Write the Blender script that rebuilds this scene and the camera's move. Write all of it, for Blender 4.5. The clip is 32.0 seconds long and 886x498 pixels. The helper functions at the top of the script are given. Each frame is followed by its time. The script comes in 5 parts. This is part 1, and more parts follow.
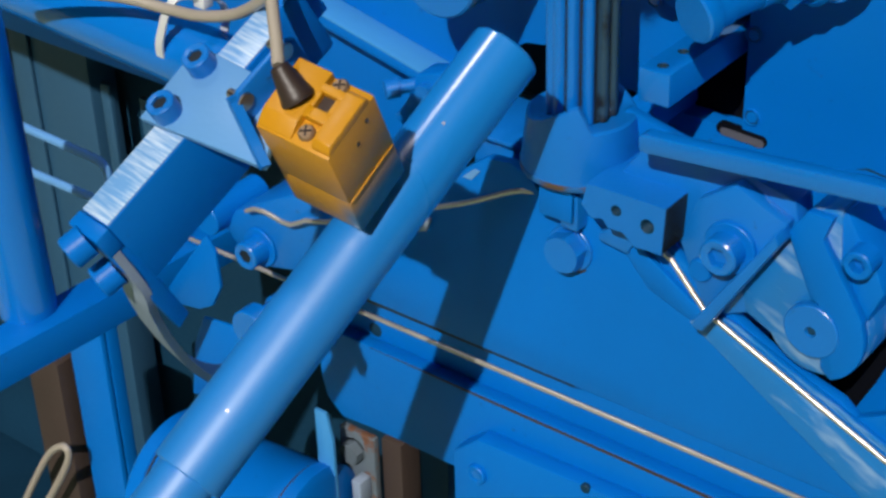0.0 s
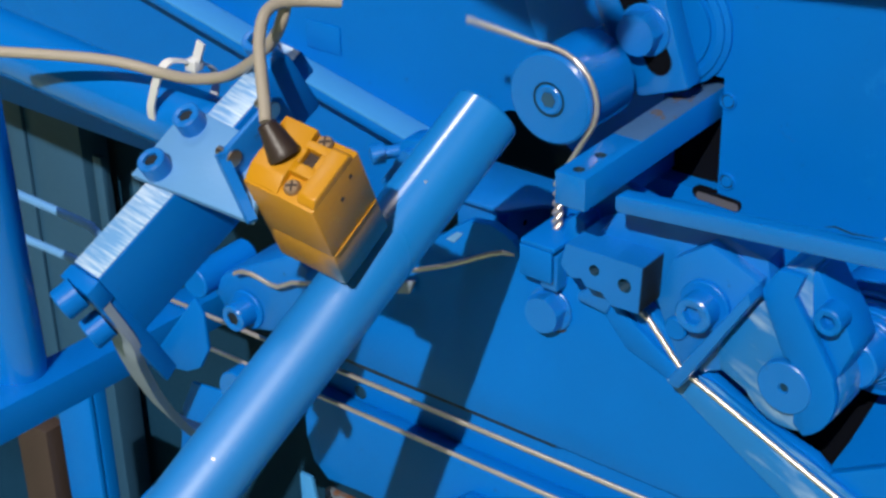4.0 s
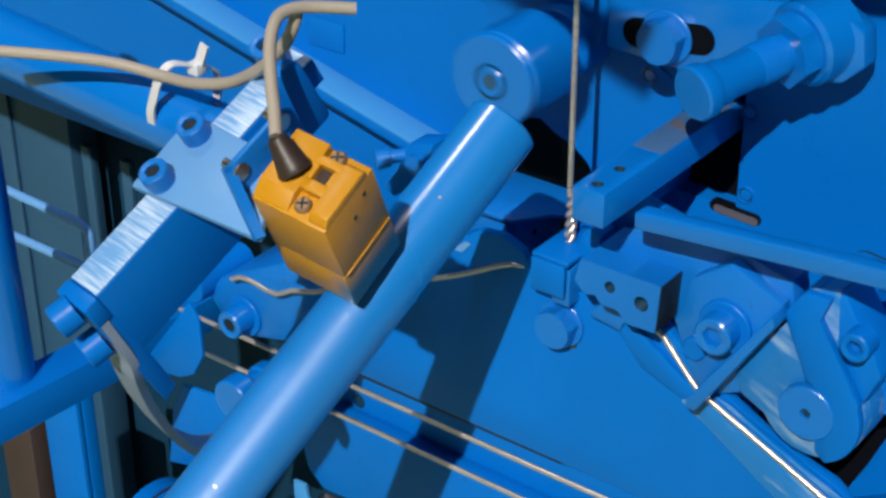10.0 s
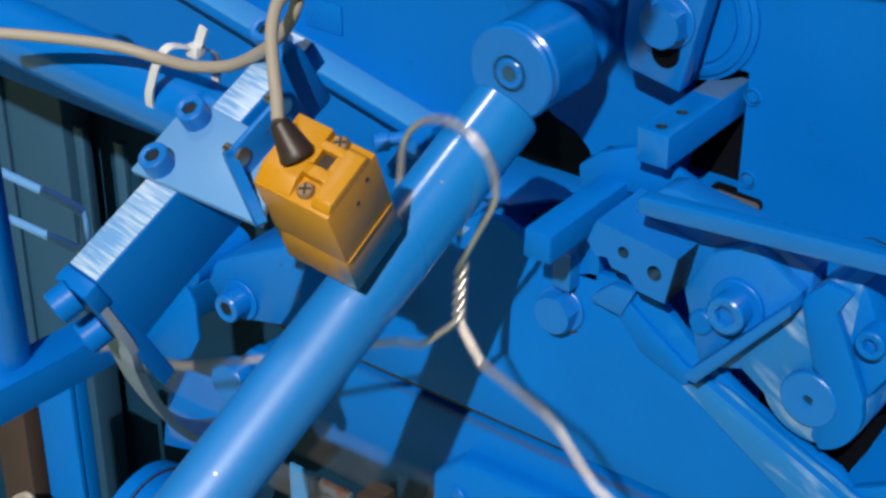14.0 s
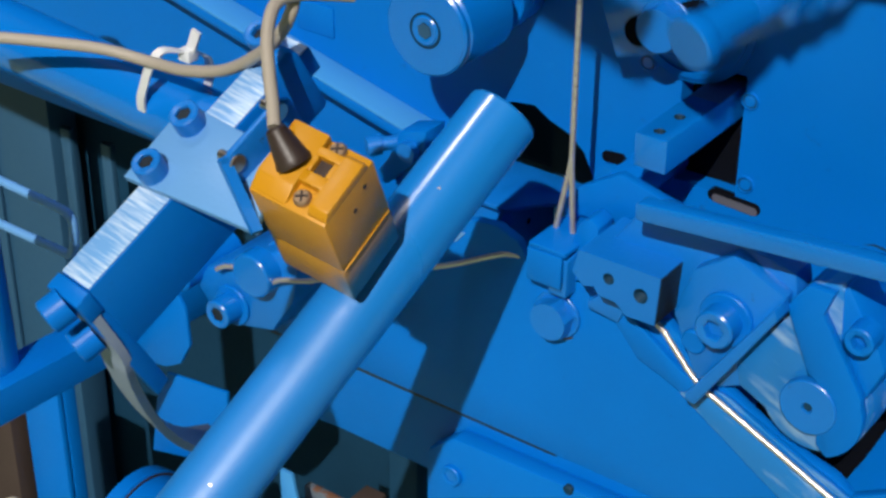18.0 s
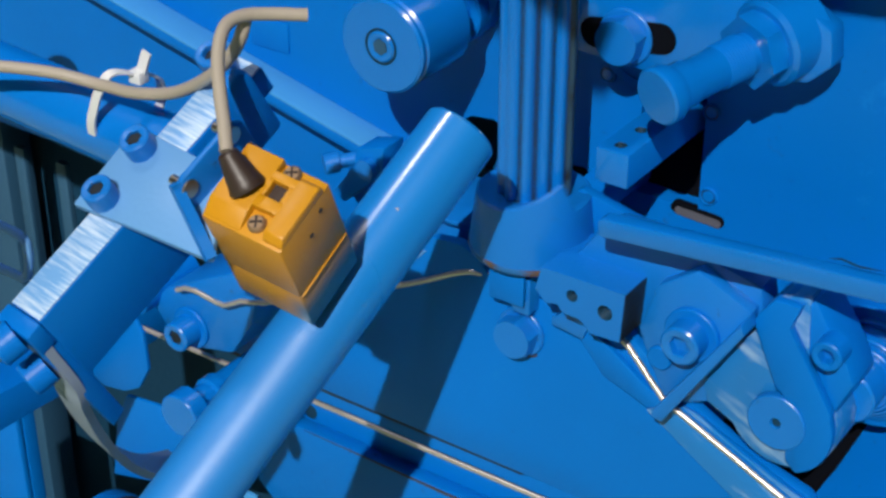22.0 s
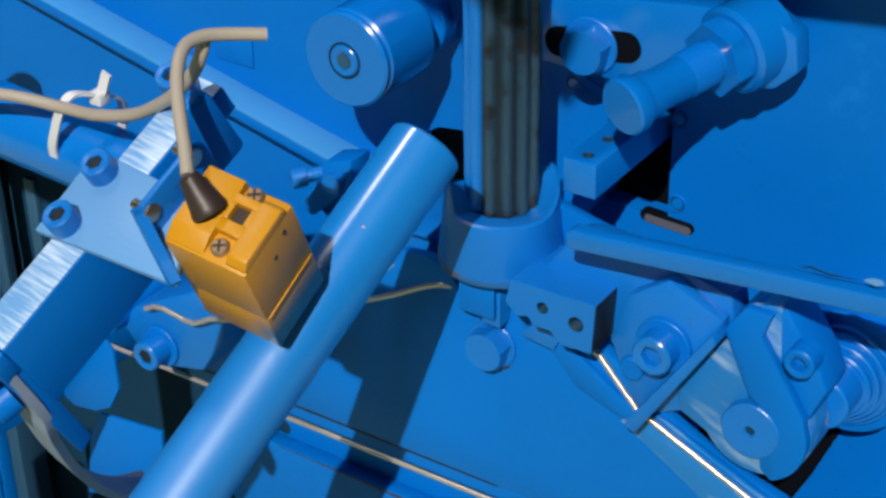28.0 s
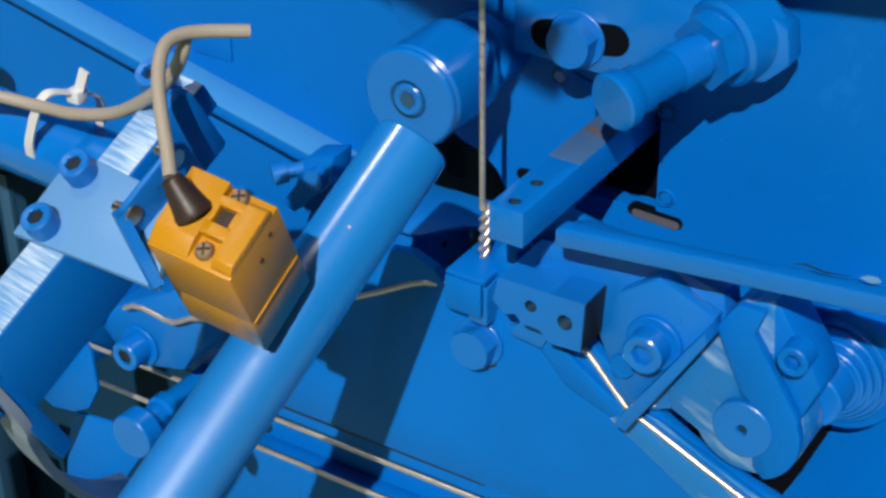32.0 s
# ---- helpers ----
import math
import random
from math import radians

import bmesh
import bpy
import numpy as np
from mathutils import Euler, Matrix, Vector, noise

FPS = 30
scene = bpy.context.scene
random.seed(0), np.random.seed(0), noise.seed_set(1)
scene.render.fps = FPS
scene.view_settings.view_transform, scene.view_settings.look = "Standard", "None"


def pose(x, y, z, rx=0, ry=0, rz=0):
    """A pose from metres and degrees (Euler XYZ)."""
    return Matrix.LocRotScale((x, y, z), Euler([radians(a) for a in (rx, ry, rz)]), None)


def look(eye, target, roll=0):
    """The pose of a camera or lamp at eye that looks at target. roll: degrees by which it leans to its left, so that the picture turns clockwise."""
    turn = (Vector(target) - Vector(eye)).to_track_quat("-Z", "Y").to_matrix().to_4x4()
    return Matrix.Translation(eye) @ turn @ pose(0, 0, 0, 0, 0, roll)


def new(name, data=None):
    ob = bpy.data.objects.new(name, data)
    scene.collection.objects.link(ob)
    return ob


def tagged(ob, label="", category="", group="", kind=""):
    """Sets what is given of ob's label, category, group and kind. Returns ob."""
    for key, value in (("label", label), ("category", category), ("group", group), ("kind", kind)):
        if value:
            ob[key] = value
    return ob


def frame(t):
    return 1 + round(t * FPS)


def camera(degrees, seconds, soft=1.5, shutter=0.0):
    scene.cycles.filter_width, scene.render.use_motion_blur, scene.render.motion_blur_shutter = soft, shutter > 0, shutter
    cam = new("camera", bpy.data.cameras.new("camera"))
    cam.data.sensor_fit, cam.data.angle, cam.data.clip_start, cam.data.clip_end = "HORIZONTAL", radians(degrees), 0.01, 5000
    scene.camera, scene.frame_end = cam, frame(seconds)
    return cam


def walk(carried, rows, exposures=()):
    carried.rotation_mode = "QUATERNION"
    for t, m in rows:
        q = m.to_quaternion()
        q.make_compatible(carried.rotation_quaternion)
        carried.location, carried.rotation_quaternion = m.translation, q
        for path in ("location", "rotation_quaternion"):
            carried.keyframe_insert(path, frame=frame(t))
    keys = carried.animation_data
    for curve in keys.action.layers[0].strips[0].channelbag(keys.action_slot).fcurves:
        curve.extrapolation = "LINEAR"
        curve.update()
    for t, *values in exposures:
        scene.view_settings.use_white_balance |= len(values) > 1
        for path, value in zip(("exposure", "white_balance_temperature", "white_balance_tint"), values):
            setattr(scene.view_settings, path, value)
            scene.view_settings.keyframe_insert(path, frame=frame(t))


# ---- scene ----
cam = camera(29.1, 32.0, soft=2.8, shutter=0.3)
PATH = [
    (0, (0.4151, -0.6210, 0.4659), (-0.0106, -0.0926, 0.0422), -1.96),
    (0.5, (0.4148, -0.6224, 0.4668), (-0.0103, -0.0890, 0.0488), -1.74),
    (1, (0.4181, -0.6235, 0.4670), (-0.0066, -0.0836, 0.0569), -1.61),
    (1.5, (0.4234, -0.6258, 0.4678), (-0.0038, -0.0837, 0.0632), -1.57),
    (2, (0.4274, -0.6337, 0.4664), (-0.0018, -0.0886, 0.0681), -1.53),
    (2.5, (0.4296, -0.6387, 0.4650), (-0.0014, -0.0914, 0.0716), -1.57),
    (4.5, (0.4376, -0.6389, 0.4648), (0.0032, -0.0908, 0.0763), -1.50),
    (5, (0.4414, -0.6382, 0.4651), (0.0082, -0.0900, 0.0755), -1.43),
    (5.5, (0.4370, -0.6378, 0.4649), (0.0068, -0.0879, 0.0743), -1.27),
    (6, (0.4311, -0.6347, 0.4638), (0.0030, -0.0825, 0.0741), -1.11),
    (6.5, (0.4283, -0.6329, 0.4646), (0.0021, -0.0807, 0.0730), -1.01),
    (7, (0.4268, -0.6321, 0.4662), (0.0019, -0.0797, 0.0734), -0.88),
    (7.5, (0.4259, -0.6315, 0.4657), (0.0003, -0.0796, 0.0731), -0.88),
    (8, (0.4229, -0.6301, 0.4649), (-0.0049, -0.0791, 0.0734), -0.88),
    (8.5, (0.4173, -0.6291, 0.4654), (-0.0086, -0.0770, 0.0733), -0.70),
    (9, (0.4126, -0.6258, 0.4660), (-0.0125, -0.0739, 0.0728), -0.60),
    (9.5, (0.4062, -0.6235, 0.4655), (-0.0177, -0.0724, 0.0699), -0.41),
    (10, (0.3987, -0.6188, 0.4649), (-0.0238, -0.0687, 0.0662), -0.27),
    (10.5, (0.3924, -0.6143, 0.4642), (-0.0283, -0.0660, 0.0611), -0.22),
    (11, (0.3858, -0.6106, 0.4641), (-0.0332, -0.0649, 0.0560), -0.09),
    (11.5, (0.3839, -0.6116, 0.4652), (-0.0334, -0.0660, 0.0551), -0.11),
    (12, (0.3881, -0.6159, 0.4661), (-0.0286, -0.0698, 0.0560), -0.12),
    (12.5, (0.3913, -0.6166, 0.4665), (-0.0254, -0.0690, 0.0585), -0.08),
    (13, (0.3906, -0.6151, 0.4662), (-0.0267, -0.0676, 0.0586), -0.08),
    (13.5, (0.3908, -0.6167, 0.4652), (-0.0252, -0.0683, 0.0576), -0.01),
    (15.5, (0.3839, -0.6180, 0.4634), (-0.0288, -0.0638, 0.0603), 0.43),
    (16, (0.3844, -0.6186, 0.4629), (-0.0280, -0.0626, 0.0619), 0.46),
    (16.5, (0.3825, -0.6156, 0.4630), (-0.0304, -0.0599, 0.0622), 0.43),
    (17, (0.3820, -0.6136, 0.4649), (-0.0304, -0.0588, 0.0623), 0.41),
    (17.5, (0.3807, -0.6129, 0.4643), (-0.0292, -0.0582, 0.0590), 0.46),
    (18, (0.3792, -0.6131, 0.4633), (-0.0287, -0.0591, 0.0550), 0.41),
    (18.5, (0.3799, -0.6136, 0.4661), (-0.0263, -0.0607, 0.0548), 0.38),
    (19, (0.3824, -0.6166, 0.4692), (-0.0223, -0.0639, 0.0561), 0.41),
    (19.5, (0.3832, -0.6188, 0.4706), (-0.0202, -0.0658, 0.0566), 0.41),
    (20, (0.3817, -0.6125, 0.4686), (-0.0205, -0.0590, 0.0541), 0.27),
    (20.5, (0.3778, -0.6049, 0.4630), (-0.0230, -0.0500, 0.0490), 0.17),
    (21, (0.3752, -0.6007, 0.4620), (-0.0225, -0.0427, 0.0493), 0.10),
    (21.5, (0.3731, -0.6002, 0.4636), (-0.0234, -0.0389, 0.0541), 0.02),
    (22, (0.3718, -0.5992, 0.4624), (-0.0233, -0.0349, 0.0557), -0.03),
    (22.5, (0.3759, -0.6013, 0.4641), (-0.0189, -0.0347, 0.0604), -0.09),
    (23, (0.3798, -0.6025, 0.4659), (-0.0146, -0.0350, 0.0630), -0.18),
    (23.5, (0.3826, -0.6009, 0.4644), (-0.0139, -0.0343, 0.0623), -0.43),
    (24, (0.3818, -0.5986, 0.4646), (-0.0145, -0.0327, 0.0613), -0.60),
    (24.5, (0.3812, -0.5987, 0.4652), (-0.0142, -0.0327, 0.0610), -0.57),
    (25, (0.3804, -0.5986, 0.4647), (-0.0151, -0.0342, 0.0584), -0.75),
    (25.5, (0.3786, -0.5968, 0.4644), (-0.0173, -0.0330, 0.0577), -0.86),
    (27.5, (0.3698, -0.5912, 0.4649), (-0.0187, -0.0238, 0.0560), -0.88),
    (28, (0.3703, -0.5891, 0.4663), (-0.0159, -0.0197, 0.0582), -0.94),
    (28.5, (0.3686, -0.5864, 0.4649), (-0.0164, -0.0167, 0.0561), -1.11),
    (29, (0.3678, -0.5858, 0.4660), (-0.0140, -0.0147, 0.0562), -1.15),
    (29.5, (0.3682, -0.5829, 0.4656), (-0.0118, -0.0108, 0.0552), -1.18),
    (30, (0.3692, -0.5831, 0.4655), (-0.0090, -0.0104, 0.0545), -1.09),
    (30.5, (0.3678, -0.5834, 0.4652), (-0.0083, -0.0099, 0.0532), -0.91),
    (31, (0.3649, -0.5822, 0.4661), (-0.0097, -0.0087, 0.0528), -0.85),
    (31.5, (0.3576, -0.5806, 0.4643), (-0.0163, -0.0071, 0.0504), -0.79),
    (32, (0.3566, -0.5802, 0.4644), (-0.0165, -0.0066, 0.0499), -0.82),
]
walk(cam, [(t, look(eye, target, roll)) for t, eye, target, roll in PATH],
     exposures=[(0.0, -0.10), (2.0, 0.0), (13.5, 0.0), (15.5, -0.34), (16.0, -0.30), (17.0, -0.03), (18.0, 0.0), (32.0, 0.0)])

# ---- daylight ----
SUN = Vector((-0.41, 1.0, -0.90)).normalized()
world = bpy.data.worlds.new("sky")
scene.world = world
world.use_nodes = True
wn = world.node_tree.nodes
sky = wn.new("ShaderNodeTexSky")
sky.sky_type = "NISHITA"
sky.sun_disc = False
sky.air_density, sky.dust_density, sky.ozone_density = 0.7, 4.0, 0.6
sky.sun_elevation = math.asin(-SUN.z)
sky.sun_rotation = math.atan2(-SUN.x, -SUN.y)
world.node_tree.links.new(sky.outputs["Color"], wn["Background"].inputs["Color"])
wn["Background"].inputs["Strength"].default_value = 0.005
sun_data = bpy.data.lights.new("sun", "SUN")
sun_data.energy, sun_data.angle, sun_data.color = 4.3, radians(0.6), (1.0, 0.95, 0.88)
sun = new("sun", sun_data)
sun.matrix_world = look((0.3, -1.0, 0.95), (0.0, 0.0, 0.0))
sun.rotation_mode = "QUATERNION"
sun.rotation_quaternion = SUN.to_track_quat("-Z", "Y")
# area lamp added overhead for the highlight on the pipe; no opening is seen
light_data = bpy.data.lights.new("added_top_lamp", "AREA")
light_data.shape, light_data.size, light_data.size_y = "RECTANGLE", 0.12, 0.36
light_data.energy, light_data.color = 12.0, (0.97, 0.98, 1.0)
added_top_lamp = new("added_top_lamp", light_data)
added_top_lamp.matrix_basis = look((-1.02, -0.42, 2.395), (-1.02, -0.42, 0.0))
scene.view_settings.exposure = 0.0


# ---- materials ----
def material(name, color, rough=0.4, metal=0.0, vary=0.15, grain=60.0, bump=0.05, wear=None, wear_at=0.62, wear_scale=25.0, coat=0.0, specks=0.0, spec=0.5):
    """A procedural surface: colour with two scales of variation, optional worn patches, fine relief."""
    m = bpy.data.materials.new(name)
    m.use_nodes = True
    nt = m.node_tree
    n, l = nt.nodes, nt.links
    b = n["Principled BSDF"]
    tc = n.new("ShaderNodeTexCoord")
    big = n.new("ShaderNodeTexNoise")
    big.inputs["Scale"].default_value = grain * 0.25
    big.inputs["Detail"].default_value = 3
    fine = n.new("ShaderNodeTexNoise")
    fine.inputs["Scale"].default_value = grain * 8
    fine.inputs["Detail"].default_value = 4
    for t in (big, fine):
        l.new(tc.outputs["Object"], t.inputs["Vector"])
    mix = n.new("ShaderNodeMix")
    mix.data_type = "RGBA"
    c0 = [v * (1 - vary) for v in color] + [1]
    c1 = [min(1, v * (1 + vary)) for v in color] + [1]
    mix.inputs[6].default_value, mix.inputs[7].default_value = c0, c1
    l.new(big.outputs["Fac"], mix.inputs["Factor"])
    out = mix.outputs[2]
    if wear:
        w = n.new("ShaderNodeTexNoise")
        w.inputs["Scale"].default_value = wear_scale
        w.inputs["Detail"].default_value = 6
        w.inputs["Roughness"].default_value = 0.65
        l.new(tc.outputs["Object"], w.inputs["Vector"])
        ramp = n.new("ShaderNodeValToRGB")
        ramp.color_ramp.elements[0].position = wear_at
        ramp.color_ramp.elements[1].position = wear_at + 0.06
        l.new(w.outputs["Fac"], ramp.inputs["Fac"])
        m2 = n.new("ShaderNodeMix")
        m2.data_type = "RGBA"
        m2.inputs[7].default_value = (*wear, 1)
        l.new(out, m2.inputs[6])
        l.new(ramp.outputs["Color"], m2.inputs["Factor"])
        out = m2.outputs[2]
    if specks:
        s = n.new("ShaderNodeTexNoise")
        s.inputs["Scale"].default_value = 130
        s.inputs["Detail"].default_value = 5
        s.inputs["Roughness"].default_value = 0.7
        l.new(tc.outputs["Object"], s.inputs["Vector"])
        sr = n.new("ShaderNodeValToRGB")
        sr.color_ramp.elements[0].position, sr.color_ramp.elements[1].position = 0.66, 0.74
        l.new(s.outputs["Fac"], sr.inputs["Fac"])
        cut = n.new("ShaderNodeMath")
        cut.operation = "MULTIPLY"
        cut.inputs[1].default_value = specks
        l.new(sr.outputs["Color"], cut.inputs[0])
        m3 = n.new("ShaderNodeMix")
        m3.data_type = "RGBA"
        m3.inputs[7].default_value = (0.03, 0.04, 0.05, 1)
        l.new(out, m3.inputs[6])
        l.new(cut.outputs["Value"], m3.inputs["Factor"])
        out = m3.outputs[2]
    l.new(out, b.inputs["Base Color"])
    rr = n.new("ShaderNodeMapRange")
    rr.inputs["To Min"].default_value = max(0.02, rough - 0.08)
    rr.inputs["To Max"].default_value = rough + 0.1
    l.new(fine.outputs["Fac"], rr.inputs["Value"])
    l.new(rr.outputs["Result"], b.inputs["Roughness"])
    b.inputs["Metallic"].default_value = metal
    b.inputs["Coat Weight"].default_value = coat
    b.inputs["Specular IOR Level"].default_value = spec
    if bump:
        bp = n.new("ShaderNodeBump")
        bp.inputs["Strength"].default_value = bump
        bp.inputs["Distance"].default_value = 0.001
        l.new(fine.outputs["Fac"], bp.inputs["Height"])
        l.new(bp.outputs["Normal"], b.inputs["Normal"])
    return m


def streaked(name, color, pale, way, rough=0.3, stretch=(14, 120, 170), at=0.74):
    """Paint rubbed along one direction: soft pale streaks over the blue."""
    m = material(name, color, rough, vary=0.1, grain=60, bump=0.1)
    n, l = m.node_tree.nodes, m.node_tree.links
    b = n["Principled BSDF"]
    tc = n.new("ShaderNodeTexCoord")
    turn, mp = n.new("ShaderNodeMapping"), n.new("ShaderNodeMapping")
    turn.inputs["Rotation"].default_value = (0, way, 0)
    mp.inputs["Scale"].default_value = stretch
    t = n.new("ShaderNodeTexNoise")
    t.inputs["Scale"].default_value = 1.0
    t.inputs["Detail"].default_value = 5
    big = n.new("ShaderNodeTexNoise")
    big.inputs["Scale"].default_value = 22
    add = n.new("ShaderNodeMath")
    add.operation = "MULTIPLY_ADD"
    add.inputs[1].default_value = 0.6
    l.new(tc.outputs["Object"], turn.inputs["Vector"])
    l.new(turn.outputs["Vector"], mp.inputs["Vector"])
    l.new(mp.outputs["Vector"], t.inputs["Vector"])
    l.new(tc.outputs["Object"], big.inputs["Vector"])
    l.new(big.outputs["Fac"], add.inputs[0])
    l.new(t.outputs["Fac"], add.inputs[2])
    r = n.new("ShaderNodeValToRGB")
    r.color_ramp.elements[0].position, r.color_ramp.elements[1].position = at, 1.0
    l.new(add.outputs["Value"], r.inputs["Fac"])
    mix = n.new("ShaderNodeMix")
    mix.data_type = "RGBA"
    mix.inputs[7].default_value = (*pale, 1)
    l.new(b.inputs["Base Color"].links[0].from_socket, mix.inputs[6])
    l.new(r.outputs["Color"], mix.inputs["Factor"])
    l.new(mix.outputs[2], b.inputs["Base Color"])
    return m


BLUE = material("blue_paint", (0.0004, 0.137, 0.52), 0.36, vary=0.13, grain=40, bump=0.12, wear=(0.003, 0.155, 0.54), wear_at=0.64, specks=0.45, spec=0.14)
BLUE_GLOSS = material("glossy_blue_paint", (0.001, 0.147, 0.54), 0.21, vary=0.08, grain=40, bump=0.04, coat=0.35)
BLUE_WORN = material("worn_blue_paint", (0.002, 0.145, 0.52), 0.33, vary=0.12, grain=60, bump=0.2, wear=(0.20, 0.30, 0.42), wear_at=0.70, wear_scale=70, specks=0.7)
RUBBED = streaked("rubbed_blue_steel", (0.008, 0.165, 0.50), (0.24, 0.40, 0.64), radians(-25), 0.32, (26, 110, 110), 0.79)
# Pale blue for chips and the guard rod, and for the mount plate's sheen.
PALE = material("pale_blue_with_sheen", (0.11, 0.29, 0.58), 0.38, vary=0.12, grain=50, bump=0.15, wear=(0.30, 0.42, 0.58), wear_at=0.72, wear_scale=120)
SAWN = streaked("painted_sawn_steel", (0.13, 0.32, 0.63), (0.56, 0.68, 0.82), 0.0, 0.36, (60, 750, 60), 0.66)
# Dark blue for dark spots and for shade inside the frame and holes.
DARK = material("dark_steel_and_shade", (0.006, 0.036, 0.075), 0.6, vary=0.4, grain=30, bump=0.2, spec=0.15)
# Near-black: the shade inside holes and slots is put into this colour.
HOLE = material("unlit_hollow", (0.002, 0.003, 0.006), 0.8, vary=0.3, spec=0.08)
SCUFF = material("scuffed_blue_paint", (0.045, 0.12, 0.27), 0.45, vary=0.3, grain=60, bump=0.3, wear=(0.12, 0.09, 0.07), wear_at=0.56, wear_scale=60)
RUST = material("rusty_brown_steel", (0.038, 0.024, 0.019), 0.7, vary=0.4, grain=60, bump=0.4)
YELLOW = material("yellow_plastic", (0.52, 0.235, 0.004), 0.42, vary=0.10, grain=40, bump=0.10, wear=(0.58, 0.30, 0.02), wear_at=0.66, wear_scale=60)
YELLOW_GLOSS = material("smooth_yellow_plastic", (0.46, 0.21, 0.004), 0.38, vary=0.10, grain=40, bump=0.05, coat=0.1)


def blue_fade(m, paint):
    """A blue mixed over one side of a part, fading out along its height."""
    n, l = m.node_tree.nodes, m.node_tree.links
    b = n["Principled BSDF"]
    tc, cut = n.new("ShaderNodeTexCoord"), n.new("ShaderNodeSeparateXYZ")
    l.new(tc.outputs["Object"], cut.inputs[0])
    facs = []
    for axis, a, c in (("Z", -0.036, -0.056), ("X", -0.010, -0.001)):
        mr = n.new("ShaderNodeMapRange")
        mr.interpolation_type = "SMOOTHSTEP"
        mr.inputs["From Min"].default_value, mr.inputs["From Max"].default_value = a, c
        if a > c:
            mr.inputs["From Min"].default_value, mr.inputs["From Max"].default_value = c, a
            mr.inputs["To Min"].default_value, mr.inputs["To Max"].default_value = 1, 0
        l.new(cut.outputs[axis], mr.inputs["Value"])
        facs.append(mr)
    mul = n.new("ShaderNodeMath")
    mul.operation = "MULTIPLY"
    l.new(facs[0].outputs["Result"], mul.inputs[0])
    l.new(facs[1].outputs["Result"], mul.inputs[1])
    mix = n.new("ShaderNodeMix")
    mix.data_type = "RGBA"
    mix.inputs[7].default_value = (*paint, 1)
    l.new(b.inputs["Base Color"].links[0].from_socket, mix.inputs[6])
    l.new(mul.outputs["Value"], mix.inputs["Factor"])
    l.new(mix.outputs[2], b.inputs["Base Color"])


blue_fade(YELLOW_GLOSS, (0.02, 0.10, 0.17))
BLACK = material("black_rubber", (0.030, 0.018, 0.014), 0.45, vary=0.2)
CABLE = material("grey_cable_sheath", (0.34, 0.30, 0.25), 0.45, vary=0.10, grain=60)
# Darker copy of the blue paint, for parts in shade.
SHADED = material("shaded_blue_paint", (0.018, 0.075, 0.15), 0.55, vary=0.2, grain=20, bump=0.1)
STRAP = material("dull_grey_blue_steel", (0.24, 0.30, 0.40), 0.5, vary=0.15, grain=50, bump=0.1, wear=(0.20, 0.14, 0.10), wear_at=0.70, wear_scale=90)
# Lighter blue: the strip's own colour, and the light on the rail's top.
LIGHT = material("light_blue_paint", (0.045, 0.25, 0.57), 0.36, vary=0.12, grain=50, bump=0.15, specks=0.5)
NYLON = material("white_nylon", (0.62, 0.64, 0.66), 0.4, vary=0.05)
CHROME = material("bright_steel", (0.52, 0.44, 0.37), 0.30, metal=1.0, vary=0.15)
WIRE = material("drawn_steel_wire", (0.62, 0.57, 0.52), 0.30, metal=0.7, vary=0.25, grain=150, bump=0.1)
GREASE = material("greasy_dark_steel", (0.012, 0.018, 0.026), 0.40, vary=0.5, grain=60, bump=0.15, spec=0.25)
SPLINE = material("oily_blue_steel", (0.020, 0.055, 0.095), 0.30, vary=0.5, grain=60, bump=0.15, wear=(0.010, 0.013, 0.018), wear_at=0.50, wear_scale=30)
STAINED = material("rust_stained_grey_steel", (0.10, 0.13, 0.16), 0.5, vary=0.3, grain=60, bump=0.3, wear=(0.13, 0.06, 0.035), wear_at=0.50, wear_scale=40)
STAINED_LIGHT = material("brownish_grey_steel", (0.085, 0.09, 0.115), 0.5, vary=0.3, grain=60, bump=0.3)
RIM = material("rubbed_rusty_rim", (0.012, 0.12, 0.36), 0.4, vary=0.3, grain=60, bump=0.2, wear=(0.10, 0.06, 0.04), wear_at=0.50, wear_scale=60)
BRASS = material("dull_brass_screw", (0.30, 0.20, 0.12), 0.42, metal=0.6, vary=0.3, grain=120, bump=0.2)
TUBE = material("glossy_blue_pipe_paint", (0.006, 0.190, 0.58), 0.30, vary=0.08, grain=40, bump=0.06, spec=1.0, coat=0.6)


def dulled(m, top, low, sharp, dull):
    """Paint that is rubbed duller towards its lower end, along y."""
    n, l = m.node_tree.nodes, m.node_tree.links
    tc, cut, mr = n.new("ShaderNodeTexCoord"), n.new("ShaderNodeSeparateXYZ"), n.new("ShaderNodeMapRange")
    l.new(tc.outputs["Object"], cut.inputs[0])
    l.new(cut.outputs["Y"], mr.inputs["Value"])
    mr.interpolation_type = "SMOOTHSTEP"
    mr.inputs["From Min"].default_value, mr.inputs["From Max"].default_value = low, top
    mr.inputs["To Min"].default_value, mr.inputs["To Max"].default_value = dull, sharp
    l.new(mr.outputs["Result"], n["Principled BSDF"].inputs["Roughness"])
    n["Principled BSDF"].inputs["Coat Roughness"].default_value = 0.15
    gloss = n.new("ShaderNodeMapRange")
    gloss.interpolation_type = "SMOOTHSTEP"
    gloss.inputs["From Min"].default_value, gloss.inputs["From Max"].default_value = low, top
    gloss.inputs["To Min"].default_value, gloss.inputs["To Max"].default_value = 0.05, 0.7
    l.new(cut.outputs["Y"], gloss.inputs["Value"])
    l.new(gloss.outputs["Result"], n["Principled BSDF"].inputs["Coat Weight"])


